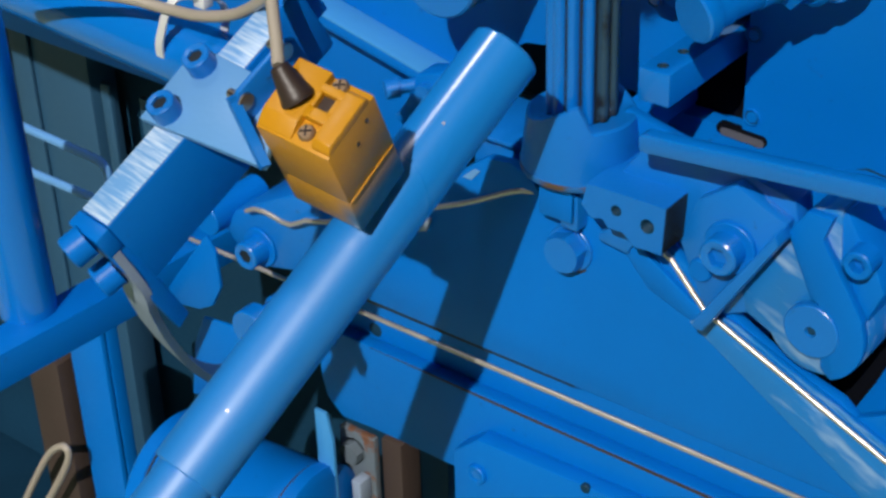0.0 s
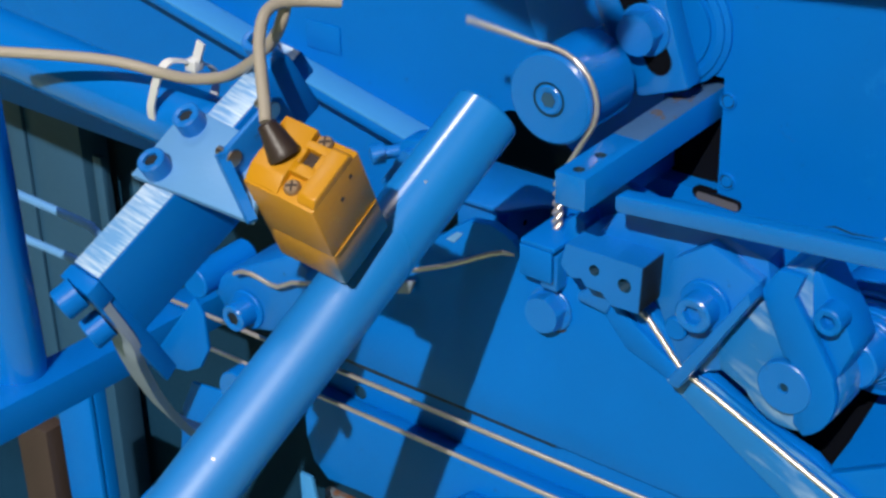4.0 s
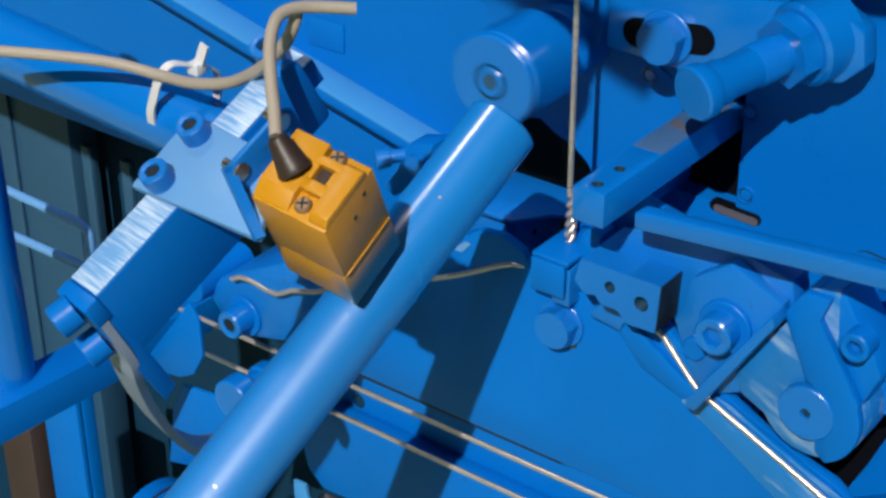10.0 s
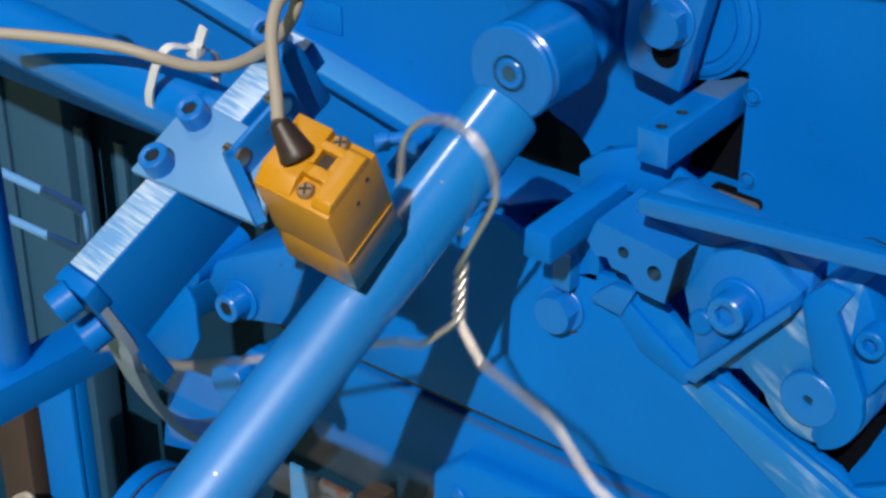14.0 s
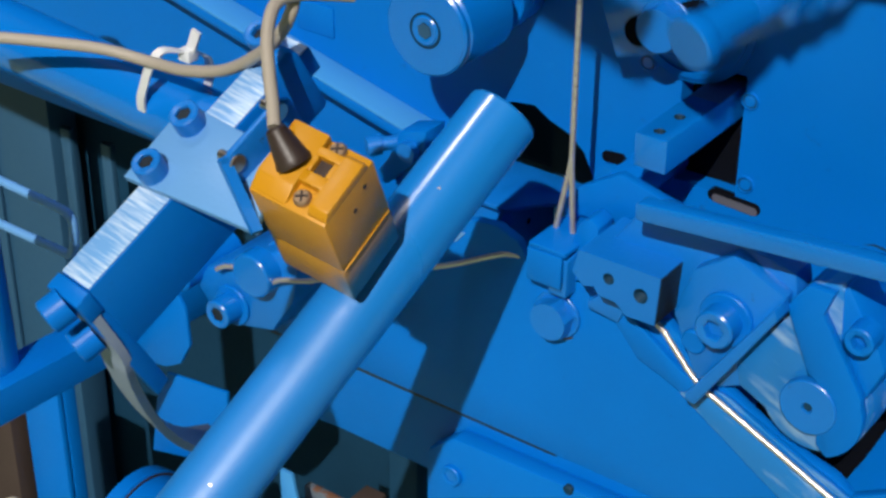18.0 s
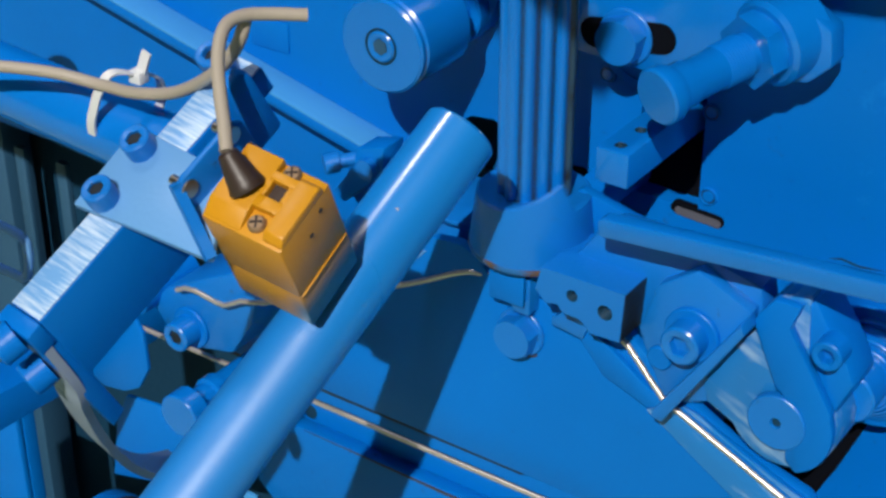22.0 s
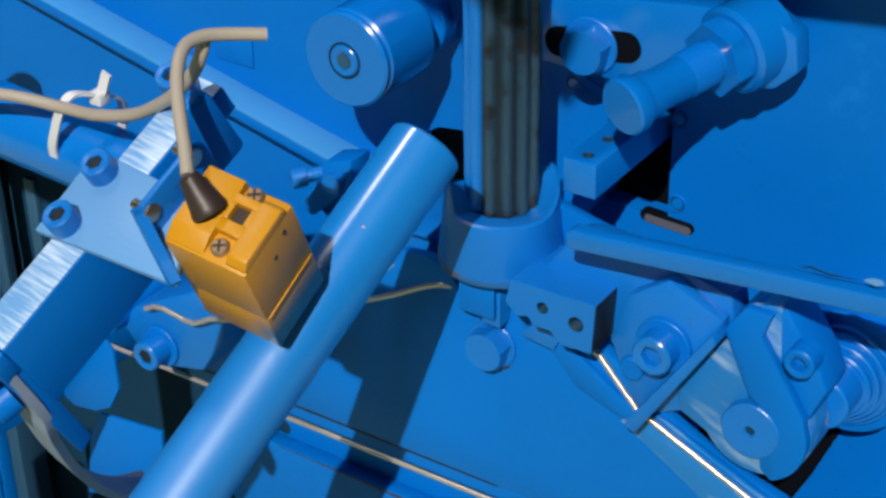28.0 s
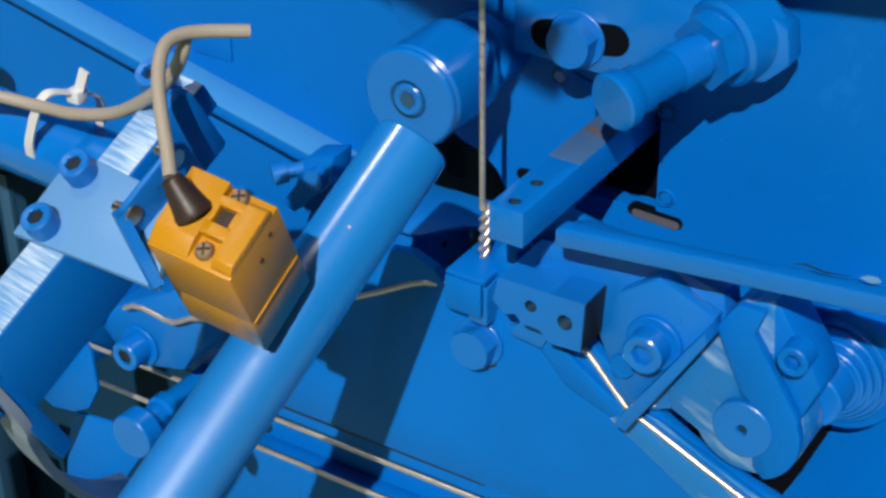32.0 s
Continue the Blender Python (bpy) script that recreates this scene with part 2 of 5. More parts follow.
dulled(TUBE, -0.13, -0.19, 0.27, 0.43)
# Dark grey for the unseen walls and roof added to cut the sky.
SHED = material("unseen_wall_grey", (0.07, 0.075, 0.08), 0.8, vary=0.3, grain=10, bump=0.2)
# Unseen ground; its green tint is chosen to colour the light it bounces.
GROUND_TINT = material("green_bounce_ground", (0.30, 0.40, 0.24), 0.85, vary=0.2, grain=6, bump=0.3)


# ---- mesh tools ----
def lathe(profile, base, way, seg=32, bm=None, spin=0.0):
    """A turned body: rows of (radius, height[, 6 for a hexagonal ring]) round the line from base along way."""
    bm = bm or bmesh.new()
    base, way = Vector(base), Vector(way).normalized()
    side = way.orthogonal().normalized()
    if abs(way.y) > 0.9:
        side = Vector((1, 0, 0))
        side = (side - way * side.dot(way)).normalized()
    other = way.cross(side)
    rings = []
    for row in profile:
        r, h = row[0], row[1]
        if r < 1e-6:
            rings.append([bm.verts.new(base + way * h)])
            continue
        ring = []
        for k in range(seg):
            a = 2 * math.pi * k / seg + spin
            rr = r
            if len(row) > 2:
                rr = r * math.cos(math.pi / 6) / math.cos(((a - spin) % (math.pi / 3)) - math.pi / 6)
            ring.append(bm.verts.new(base + way * h + (side * math.cos(a) + other * math.sin(a)) * rr))
        rings.append(ring)
    for a, b in zip(rings, rings[1:]):
        for k in range(seg):
            k2 = (k + 1) % seg
            if len(a) == 1 and len(b) == 1:
                continue
            if len(a) == 1:
                bm.faces.new((a[0], b[k], b[k2]))
            elif len(b) == 1:
                bm.faces.new((a[k], b[0], a[k2]))
            else:
                bm.faces.new((a[k], b[k], b[k2], a[k2]))
    for ring in (rings[0], rings[-1]):
        if len(ring) > 1:
            bm.faces.new(ring)
    bmesh.ops.recalc_face_normals(bm, faces=bm.faces)
    return bm


def rod(p, q, r, seg=24, bevel=0.0008, bm=None, r2=None):
    p, q = Vector(p), Vector(q)
    h, r2 = (q - p).length, r if r2 is None else r2
    b = min(bevel, r * 0.4, h * 0.3)
    return lathe([(0, 0), (r - b, 0), (r, b), (r2, h - b), (r2 - b, h), (0, h)], p, q - p, seg, bm)


def block(lo, hi, bevel=0.0010, bm=None, seg=2):
    """A box between two corners, its edges rounded."""
    b2 = bmesh.new()
    lo, hi = Vector(lo), Vector(hi)
    bmesh.ops.create_cube(b2, size=1.0, matrix=Matrix.Translation((lo + hi) / 2) @ Matrix.Diagonal((*(hi - lo), 1)))
    if bevel:
        bmesh.ops.bevel(b2, geom=b2.edges[:], offset=bevel, segments=seg, affect="EDGES", profile=0.5)
    return merge(bm, b2)


def merge(bm, b2):
    if bm is None:
        return b2
    tmp = bpy.data.meshes.new("tmp")
    b2.to_mesh(tmp)
    b2.free()
    bm.from_mesh(tmp)
    bpy.data.meshes.remove(tmp)
    return bm


def prism(outline, y0, y1, bevel=0.0010, bm=None, plane="xz", seg=2):
    """A plate: an outline in x and z (or another plane), from y0 to y1."""
    b2 = bmesh.new()
    put = {"xz": lambda a, b, d: (a, d, b), "xy": lambda a, b, d: (a, b, d), "yz": lambda a, b, d: (d, a, b)}[plane]
    lower = [b2.verts.new(put(a, b, y0)) for a, b in outline]
    upper = [b2.verts.new(put(a, b, y1)) for a, b in outline]
    b2.faces.new(lower)
    b2.faces.new(list(reversed(upper)))
    n = len(outline)
    for k in range(n):
        b2.faces.new((lower[k], upper[k], upper[(k + 1) % n], lower[(k + 1) % n]))
    bmesh.ops.recalc_face_normals(b2, faces=b2.faces)
    if bevel:
        bmesh.ops.bevel(b2, geom=[e for e in b2.edges if e.calc_face_angle(0) > 0.3], offset=bevel, segments=seg, affect="EDGES", profile=0.5)
    return merge(bm, b2)


def drilled(outline, holes, y0, y1, deep):
    """A plate like prism() in x and z, with round blind holes of (x, z, radius) in its y0 face."""
    bm = bmesh.new()
    loops = [outline] + [[(x + r * math.cos(2 * math.pi * k / 20), z + r * math.sin(2 * math.pi * k / 20)) for k in range(20)] for x, z, r in holes]
    edges = []
    for n, loop in enumerate(loops):
        front = [bm.verts.new((a, y0, b)) for a, b in loop]
        back = [bm.verts.new((a, y1 if n == 0 else y0 + deep, b)) for a, b in loop]
        for k in range(len(loop)):
            j = (k + 1) % len(loop)
            edges.append(bm.edges.new((front[k], front[j])))
            bm.faces.new((front[k], back[k], back[j], front[j]))
        bm.faces.new(back)
    bmesh.ops.triangle_fill(bm, use_beauty=True, edges=edges)
    bmesh.ops.recalc_face_normals(bm, faces=bm.faces)
    return bm


def thread(base, way, r, depth, turns, parent):
    """The cut thread inside a tapped hole, and its dark bottom."""
    bm = bmesh.new()
    base, way = Vector(base), Vector(way).normalized()
    side = way.orthogonal().normalized()
    other = way.cross(side)
    rings = []
    for n in range(2 * turns + 1):
        rr = r * (0.995 if n % 2 == 0 else 0.84)
        c = base + way * (depth * n / (2 * turns))
        rings.append([bm.verts.new(c + (side * math.cos(2 * math.pi * k / 20) + other * math.sin(2 * math.pi * k / 20)) * rr) for k in range(20)])
    for a, b in zip(rings, rings[1:]):
        for k in range(20):
            bm.faces.new((a[k], b[k], b[(k + 1) % 20], a[(k + 1) % 20]))
    bmesh.ops.recalc_face_normals(bm, faces=bm.faces)
    for f in bm.faces:
        f.normal_flip()
    # The thread is coloured dark for the shade in the hole.
    ob = part("cut_thread", bm, DARK, parent, "cut thread, coloured dark for the hole's shade")
    part("hole_bottom", rod(base + way * (depth * 0.9), base + way * depth, r * 0.9, 20, 0.0), HOLE, ob)


def arc(cx, cz, r, a0, a1, n=12):
    return [(cx + r * math.cos(radians(a0 + (a1 - a0) * k / n)), cz + r * math.sin(radians(a0 + (a1 - a0) * k / n))) for k in range(n + 1)]


def smooth_path(points, steps=6):
    """A soft line through a few points (Catmull-Rom)."""
    p = [Vector(v) for v in points]
    p = [2 * p[0] - p[1]] + p + [2 * p[-1] - p[-2]]
    out = []
    for a, b, c, d in zip(p, p[1:], p[2:], p[3:]):
        for k in range(steps):
            t = k / steps
            out.append(0.5 * (2 * b + (c - a) * t + (2 * a - 5 * b + 4 * c - d) * t * t + (3 * b - a - 3 * c + d) * t**3))
    return out + [p[-2]]


def sweep(points, r, seg=12, bm=None, flat=None):
    """A round (or flat, by its half width and thickness) bar along a line."""
    bm = bm or bmesh.new()
    pts = [Vector(v) for v in points]
    up = (pts[1] - pts[0]).orthogonal().normalized() if flat is None else Vector(flat[2])
    rings = []
    for k, p in enumerate(pts):
        way = (pts[min(k + 1, len(pts) - 1)] - pts[max(k - 1, 0)]).normalized()
        up = (up - way * up.dot(way)).normalized()
        side = way.cross(up)
        if flat is None:
            ring = [bm.verts.new(p + (up * math.cos(2 * math.pi * j / seg) + side * math.sin(2 * math.pi * j / seg)) * r) for j in range(seg)]
        else:
            ring = [bm.verts.new(p + side * flat[0] * a + up * flat[1] * b) for a, b in ((-1, -1), (-1, 1), (1, 1), (1, -1))]
        rings.append(ring)
    n = len(rings[0])
    for a, b in zip(rings, rings[1:]):
        for k in range(n):
            bm.faces.new((a[k], b[k], b[(k + 1) % n], a[(k + 1) % n]))
    bm.faces.new(rings[0])
    bm.faces.new(rings[-1])
    bmesh.ops.recalc_face_normals(bm, faces=bm.faces)
    return bm


def band(points, axis, half, thick):
    """A flat strap of even width along a line, its width lying along one axis."""
    bm = bmesh.new()
    pts, axis = [Vector(v) for v in points], Vector(axis).normalized()
    rings = []
    for k, p in enumerate(pts):
        way = (pts[min(k + 1, len(pts) - 1)] - pts[max(k - 1, 0)]).normalized()
        out = way.cross(axis).normalized()
        rings.append([bm.verts.new(p + axis * half * a + out * thick * b) for a, b in ((-1, -1), (-1, 1), (1, 1), (1, -1))])
    for a, b in zip(rings, rings[1:]):
        for k in range(4):
            bm.faces.new((a[k], b[k], b[(k + 1) % 4], a[(k + 1) % 4]))
    bm.faces.new(rings[0])
    bm.faces.new(rings[-1])
    bmesh.ops.recalc_face_normals(bm, faces=bm.faces)
    return bm


def mesh_of(name, bm, mat):
    me = bpy.data.meshes.new(name)
    bm.to_mesh(me)
    bm.free()
    me.materials.append(mat)
    me.polygons.foreach_set("use_smooth", [True] * len(me.polygons))
    me.set_sharp_from_angle(angle=radians(32))
    return me


def part(name, bm, mat, parent, label=""):
    ob = new(name, mesh_of(name, bm, mat))
    ob.parent = parent
    return tagged(ob, label) if label else ob


def thing(name, label, category, m=None, group="", kind="", bm=None, mat=None):
    ob = new(name, mesh_of(name, bm, mat) if bm else None)
    if m is not None:
        ob.matrix_basis = m
    return tagged(ob, label, category, group, kind)


def cap_screw(base, way, r, h, mat, parent, name="socket_screw", deep=0.55, label="", inside=None):
    """A socket head cap screw: knurl-free head with a hexagonal socket."""
    k = r * 0.10
    bm = lathe([(0, 0), (r, 0), (r, h - k), (r - k, h), (r * 0.60, h), (r * 0.55, h - k * 0.5, 6), (r * 0.55, h * (1 - deep), 6), (0, h * (1 - deep) - 0.0005)], base, way, 36)
    screw = part(name, bm, mat, parent, label)
    # A dark inside lies just under the rim, coloured for the socket's shade.
    low = h * (1 - deep * (0.25 if inside else 0.85))
    part("socket", lathe([(0, low + 0.0002), (r * 0.53, low + 0.0002, 6), (r * 0.53, low + 0.0005, 6), (0, low + 0.0005)], base, way, 36), inside or BLUE_WORN, screw)
    return screw


def hex_head(base, way, r, h, mat, parent, name="hex_bolt", washer=0.0, spin=0.3, label=""):
    """A hexagon head with chamfered corners; washer: the radius of the washer under it."""
    top = part(name, lathe([(0, 0), (r, 0, 6), (r, h * 0.82, 6), (r * 0.90, h, ), (0, h)], base, way, 36, spin=spin), mat, parent, label)
    if washer:
        w = Vector(way).normalized()
        part("washer", rod(Vector(base) - w * 0.0022, base, washer, 36, 0.0005), mat, parent)
    return top


def bore(base, way, r, parent, name="hole"):
    """The dark mouth of a drilled hole, with a turned rim."""
    return part(name, lathe([(r * 1.12, 0.0), (r * 1.12, 0.0005), (r, 0.0005), (r * 0.96, -0.004), (0, -0.004)], base, way, 24), HOLE, parent)


# ---- the machine's standing parts ----
MM = 0.001


def xz(*pairs):
    return [(a * MM, b * MM) for a, b in pairs]


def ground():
    g = thing("ground", "unseen ground, tinted green to colour the bounced light", "ground", kind="structure",
              bm=block((-60, -60, -0.95), (60, 60, -0.90), 0), mat=GROUND_TINT)
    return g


def shed():
    """Unseen roof, side and rear walls added round the machine to shape the light; open front, lamp hole."""
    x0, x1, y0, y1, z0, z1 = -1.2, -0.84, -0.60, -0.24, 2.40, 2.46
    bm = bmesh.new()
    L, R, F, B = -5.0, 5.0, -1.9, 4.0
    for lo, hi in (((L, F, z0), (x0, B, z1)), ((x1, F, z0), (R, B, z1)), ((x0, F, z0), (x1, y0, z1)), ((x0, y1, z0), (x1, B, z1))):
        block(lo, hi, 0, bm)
    thing("ceiling", "unseen dark roof added over the machine to shape the light", "roof", kind="structure", bm=bm, mat=SHED)
    for name, lo, hi in (("wall_west", (L - 0.1, F, -0.9), (L, B, z1)), ("wall_east", (R, F, -0.9), (R + 0.1, B, z1)), ("wall_north", (L, B, -0.9), (R, B + 0.1, z1))):
        thing(name, "unseen dark wall added to shape the light", "wall", kind="structure", bm=block(lo, hi, 0), mat=SHED)


def back_plate():
    """The upright plate behind the tool heads, with the slide's window cut through."""
    bm = bmesh.new()
    x0, x1, z0, z1 = 0.020, 0.0545, 0.052, 0.1185
    y0, y1 = 0.0725, 0.0845
    L, R, B, T = -1.20, 0.62, -0.30, 0.60
    for lo, hi in (((x1, y0, B), (R, y1, T)), ((x0, y0, B), (x1, y1, z0)), ((x0, y0, z1), (x1, y1, T))):
        block(lo, hi, 0, bm)
    prism([(L, T), (L, -0.045)] + xz((-142, -45), (-134, -20), (-108, 4), (-100, 30), (-92, 58), (-80, 66), (-66, 68), (-56, 62), (-44, 58), (-34, 50), (-29, 40), (-27, 33), (-14, 31), (8, 36)) + [(x0, 0.040), (x0, T)], y0, y1, 0, bm)
    block((-0.135, y0, B), (x0, y1, -0.060), 0, bm)
    ob = thing("wall_back", "smooth bright blue painted steel machine plate", "machine plate", kind="structure", bm=bm, mat=BLUE)
    # Black sheet closing the window; the shade behind it is its colour.
    part("window_black", block((x0, y1, z0), (x1, y1 + 0.004, z1), 0), HOLE, ob)
    for x, z in ((0.0596, 0.0616), (0.0575, 0.1065), (0.0005, 0.1112)):
        part("plug", lathe([(0, -0.002), (0.0047, -0.002), (0.0047, 0.0004), (0.0044, 0.0013), (0.0040, 0.0013), (0.0037, 0.0003), (0.0031, 0.0003), (0.0029, 0.0010), (0, 0.0012)], (x, y0, z), (0, -1, 0), 24), BLUE_GLOSS, ob)
        part("groove", lathe([(0.0031, 0.0002), (0.0031, 0.0005), (0.0037, 0.0005), (0.0037, 0.0002)], (x, y0, z), (0, -1, 0), 24), DARK, ob)
    bore((0.0070, y0, 0.1178), (0, -1, 0), 0.0034, ob)
    # The slots are near-black sheets on the plate, coloured for their shade.
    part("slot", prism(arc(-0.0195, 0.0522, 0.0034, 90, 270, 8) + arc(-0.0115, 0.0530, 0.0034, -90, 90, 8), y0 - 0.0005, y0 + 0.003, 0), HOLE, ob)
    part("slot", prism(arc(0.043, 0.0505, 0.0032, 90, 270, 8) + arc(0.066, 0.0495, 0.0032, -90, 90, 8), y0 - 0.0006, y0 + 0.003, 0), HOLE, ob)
    # Paler brownish inset for the lit lower part of the slot.
    part("lit_slot_floor", prism(arc(0.0445, 0.0492, 0.0022, 90, 270, 8) + arc(0.0655, 0.0483, 0.0022, -90, 90, 8), y0 - 0.0009, y0 - 0.0007, 0), STAINED_LIGHT, ob)
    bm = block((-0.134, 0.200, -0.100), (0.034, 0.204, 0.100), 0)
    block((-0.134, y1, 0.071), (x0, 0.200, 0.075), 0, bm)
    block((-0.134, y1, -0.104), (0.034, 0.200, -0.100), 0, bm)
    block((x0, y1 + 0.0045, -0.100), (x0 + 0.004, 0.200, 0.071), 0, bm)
    # Dark liner: the shade of the opening is put into its colour.
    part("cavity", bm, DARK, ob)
    part("boss", lathe([(0.034, 0), (0.034, 0.002), (0.031, 0.003), (0.031, 0.0045), (0.0275, 0.0055), (0.0275, 0.0042), (0.024, 0.0042), (0.024, 0.006), (0, 0.006)], (0.0240, y0, 0.142), (0, -1, 0), 56), BLUE, ob)
    # unseen hood and high front bar, set where shadows on the plate need a caster
    tl = thing("top_hood", "unseen sheet hood placed to shade the top of the machine plate", "hood")
    bm = prism(xz((72.2, 100), (72.2, 106), (-127.5, 6), (-127.5, 0)), -0.045, 0.52, 0.0008, plane="yz")
    bmesh.ops.transform(bm, matrix=Matrix.Translation((0.1286, 0, 0.3427)) @ Matrix.Rotation(math.atan(-0.104), 4, "Y"), verts=bm.verts)
    part("hood_sheet", bm, BLUE, tl)
    gb = thing("overhead_bar", "unseen round bar placed to cast a soft shadow on the machine plate", "bar")
    a = Vector((0.2288, -0.4775, 0.6049))
    b = a + Vector((-0.96, 0, 0.29)).normalized() * 1.4
    part("bar", rod(a, b, 0.0095, 24), BLUE, gb)
    for k in (0.06, 0.6):
        c = a.lerp(b, k)
        part("bracket", sweep([c, (c.x, c.y, 1.2), (c.x, 0.078, 1.2), (c.x, 0.078, 0.55)], 0.006, 10), BLUE, gb)
    # the inside of the machine; its shade is put into the dark colour
    part("label_plate", block((-0.230, y0 - 0.0012, 0.070), (-0.203, y0 - 0.0002, 0.088), 0.0003), BLUE, ob)
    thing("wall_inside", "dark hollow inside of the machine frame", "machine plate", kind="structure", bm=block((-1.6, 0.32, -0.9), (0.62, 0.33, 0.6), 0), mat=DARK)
    # Added dark plate that hides the bright ground below the frame.
    thing("machine_base", "added dark plate closing the foot of the machine", "tray", kind="structure", bm=block((-1.6, -0.25, -0.90), (0.62, 0.32, -0.80), 0.002), mat=DARK)
    return ob


def front_plate():
    ob = thing("cheek_plate", "thick bright blue painted steel cheek plate with a chipped upper edge", "machine plate")
    out = xz((-210, -73), (-175, -50), (-126, -13), (-72, 21), (-63, 29), (-54, 35), (-39, 37), (-26, 32), (-20, 24), (-2, 24), (2, 20), (14, 26), (29, 28), (35, 34), (45, 34), (52, 26), (72, 9), (99, -8), (123, -21), (141, -27), (155, -31), (163, -38), (180, -28), (240, 5), (240, -88), (-210, -88))
    part("plate", prism(out, 0.0, 0.006, 0.0008), BLUE, ob)
    part("seam", prism(xz((-210, -87.0), (10, -87.0), (-2, -93.7), (-210, -94.6)), 0.0052, 0.0061, 0), GREASE, ob, "dark gap under the plate")
    # worn guide ledge along the slanted edge
    part("guide_ledge", prism(xz((24, 22), (30, 26), (52, 10), (73, -4), (99, -9), (155, -33), (240, -70), (240, -122), (73, -15), (48, -6)), -0.0035, 0.0, 0.0008), BLUE, ob)
    part("wear_strip", prism(xz((73, -15), (84, -7.5), (240, -79), (240, -122)), -0.0046, -0.0035, 0.0005), RUBBED, ob, "rubbed bare wire guide strip")
    part("wear_strip", prism(xz((89, -5.0), (100, -7), (124, -19.5), (155, -31.5), (240, -69.5), (240, -74)), -0.0046, -0.0035, 0.0005), RUBBED, ob, "rubbed bare wire guide strip")
    # Near-black sheet on the plate for the shade behind the lever.
    part("lever_shade", prism(xz((80, -20), (88, 2), (105, 14), (150, 22), (160, -14), (156, -32.6), (151, -46), (142.3, -68.9), (128, -100), (118, -140), (80, -140)), 0.0712, 0.0723, 0), HOLE, ob)
    part("rust_stain", prism(arc(0.0, 0.0, 0.0138, 250, 310, 8) + arc(0.001, -0.0015, 0.0128, 310, 250, 8), -0.0006, 0.0, 0), RUST, ob)
    part("fixed_jaw", prism(xz((-9, 16), (-9, 37), (10, 40.2), (16, 40.2), (20, 36), (20, 16)), -0.0015, 0.0090, 0.0010, plane="yz"), BLUE_WORN, ob)
    part("jaw_seat", prism(xz((20, 14), (20, 18), (31, 28), (44, 28), (37, 12)), -0.0060, -0.0004, 0.0006), BLUE_WORN, ob)
    part("jaw_lobe", prism(xz((-1, 20), (3, 30), (8, 52), (11, 57), (15, 59), (20, 56), (20, 22)), 0.000, 0.0140, 0.0010), BLUE, ob)
    hex_head((0, -0.0022, 0), (0, -1, 0), 0.0112, 0.0085, BLUE_WORN, ob, washer=0.0130)
    part("chip", prism(xz((-70, 19), (-62, 26), (-58, 26), (-64, 19)), -0.0006, 0.0, 0), PALE, ob)
    ch = thing("wire_channel", "blue painted steel wire channel below the cheek plate", "machine plate")
    part("channel_floor", prism(xz((-194, -80), (240, -80), (240, -142), (-194, -142)), 0.0170, 0.0200, 0), BLUE, ch)
    part("stain", lathe([(0, 0), (0.005, 0), (0.0035, 0.0003), (0, 0.0003)], (-0.1535, 0.0169, -0.1230), (0, -1, 0), 9), DARK, ch)
    gb = thing("guide_block", "grimy blue steel wire guide block in the shade", "guide block")
    part("block", block((-0.085, 0.030, -0.020), (-0.0499, 0.0715, 0.0290), 0.0008), BLUE_WORN, gb)
    part("top_plate", prism([(-0.092, 0.024), (-0.050, 0.024), (-0.0365, 0.043), (-0.0200, 0.050), (-0.0200, 0.0718), (-0.092, 0.0718)], 0.0292, 0.0318, 0.0005, plane="xy"), BLUE_WORN, gb)
    part("hole", rod((-0.0610, 0.0295, 0.0121), (-0.0610, 0.034, 0.0121), 0.0024, 14), HOLE, gb)
    part("hole", rod((-0.0530, 0.046, 0.0150), (-0.0495, 0.046, 0.0150), 0.0022, 14), HOLE, gb)
    cap_screw((-0.074, 0.030, 0.0040), (-0.3, -1, 0), 0.006, 0.012, BLUE_WORN, gb)
    part("chip_tray", prism([(-0.118, -0.030), (-0.100, -0.016), (-0.090, -0.013), (-0.094, -0.022)], -0.004, -0.002, 0.0003), STRAP, gb, "thin pale scrap of sheet")
    part("nozzle", rod((-0.105, 0.012, -0.012), (-0.075, 0.012, 0.004), 0.006, 20), GREASE, gb)
    cl = thing("rail_clamp", "blue steel clamp with a socket screw under the rail", "clamp")
    part("jaw", prism(xz((-132, 33), (-124, 52), (-106, 57), (-108, 40), (-134, 16), (-142, 20)), 0.030, 0.048, 0.0015), BLUE, cl)
    part("set_bolt", lathe([(0, 0), (0.0050, 0), (0.0056, 0.0006), (0.0056, 0.008), (0.0038, 0.0085), (0.0038, 0.02), (0, 0.02)], (-0.1385, 0.020, 0.0420), (0.7, 0.8, 0.1), 24), BLUE_WORN, cl)
    hex_head((-0.116, 0.030, 0.043), (0, -1, 0), 0.0062, 0.005, BLUE_WORN, cl, name="nut")
    return ob


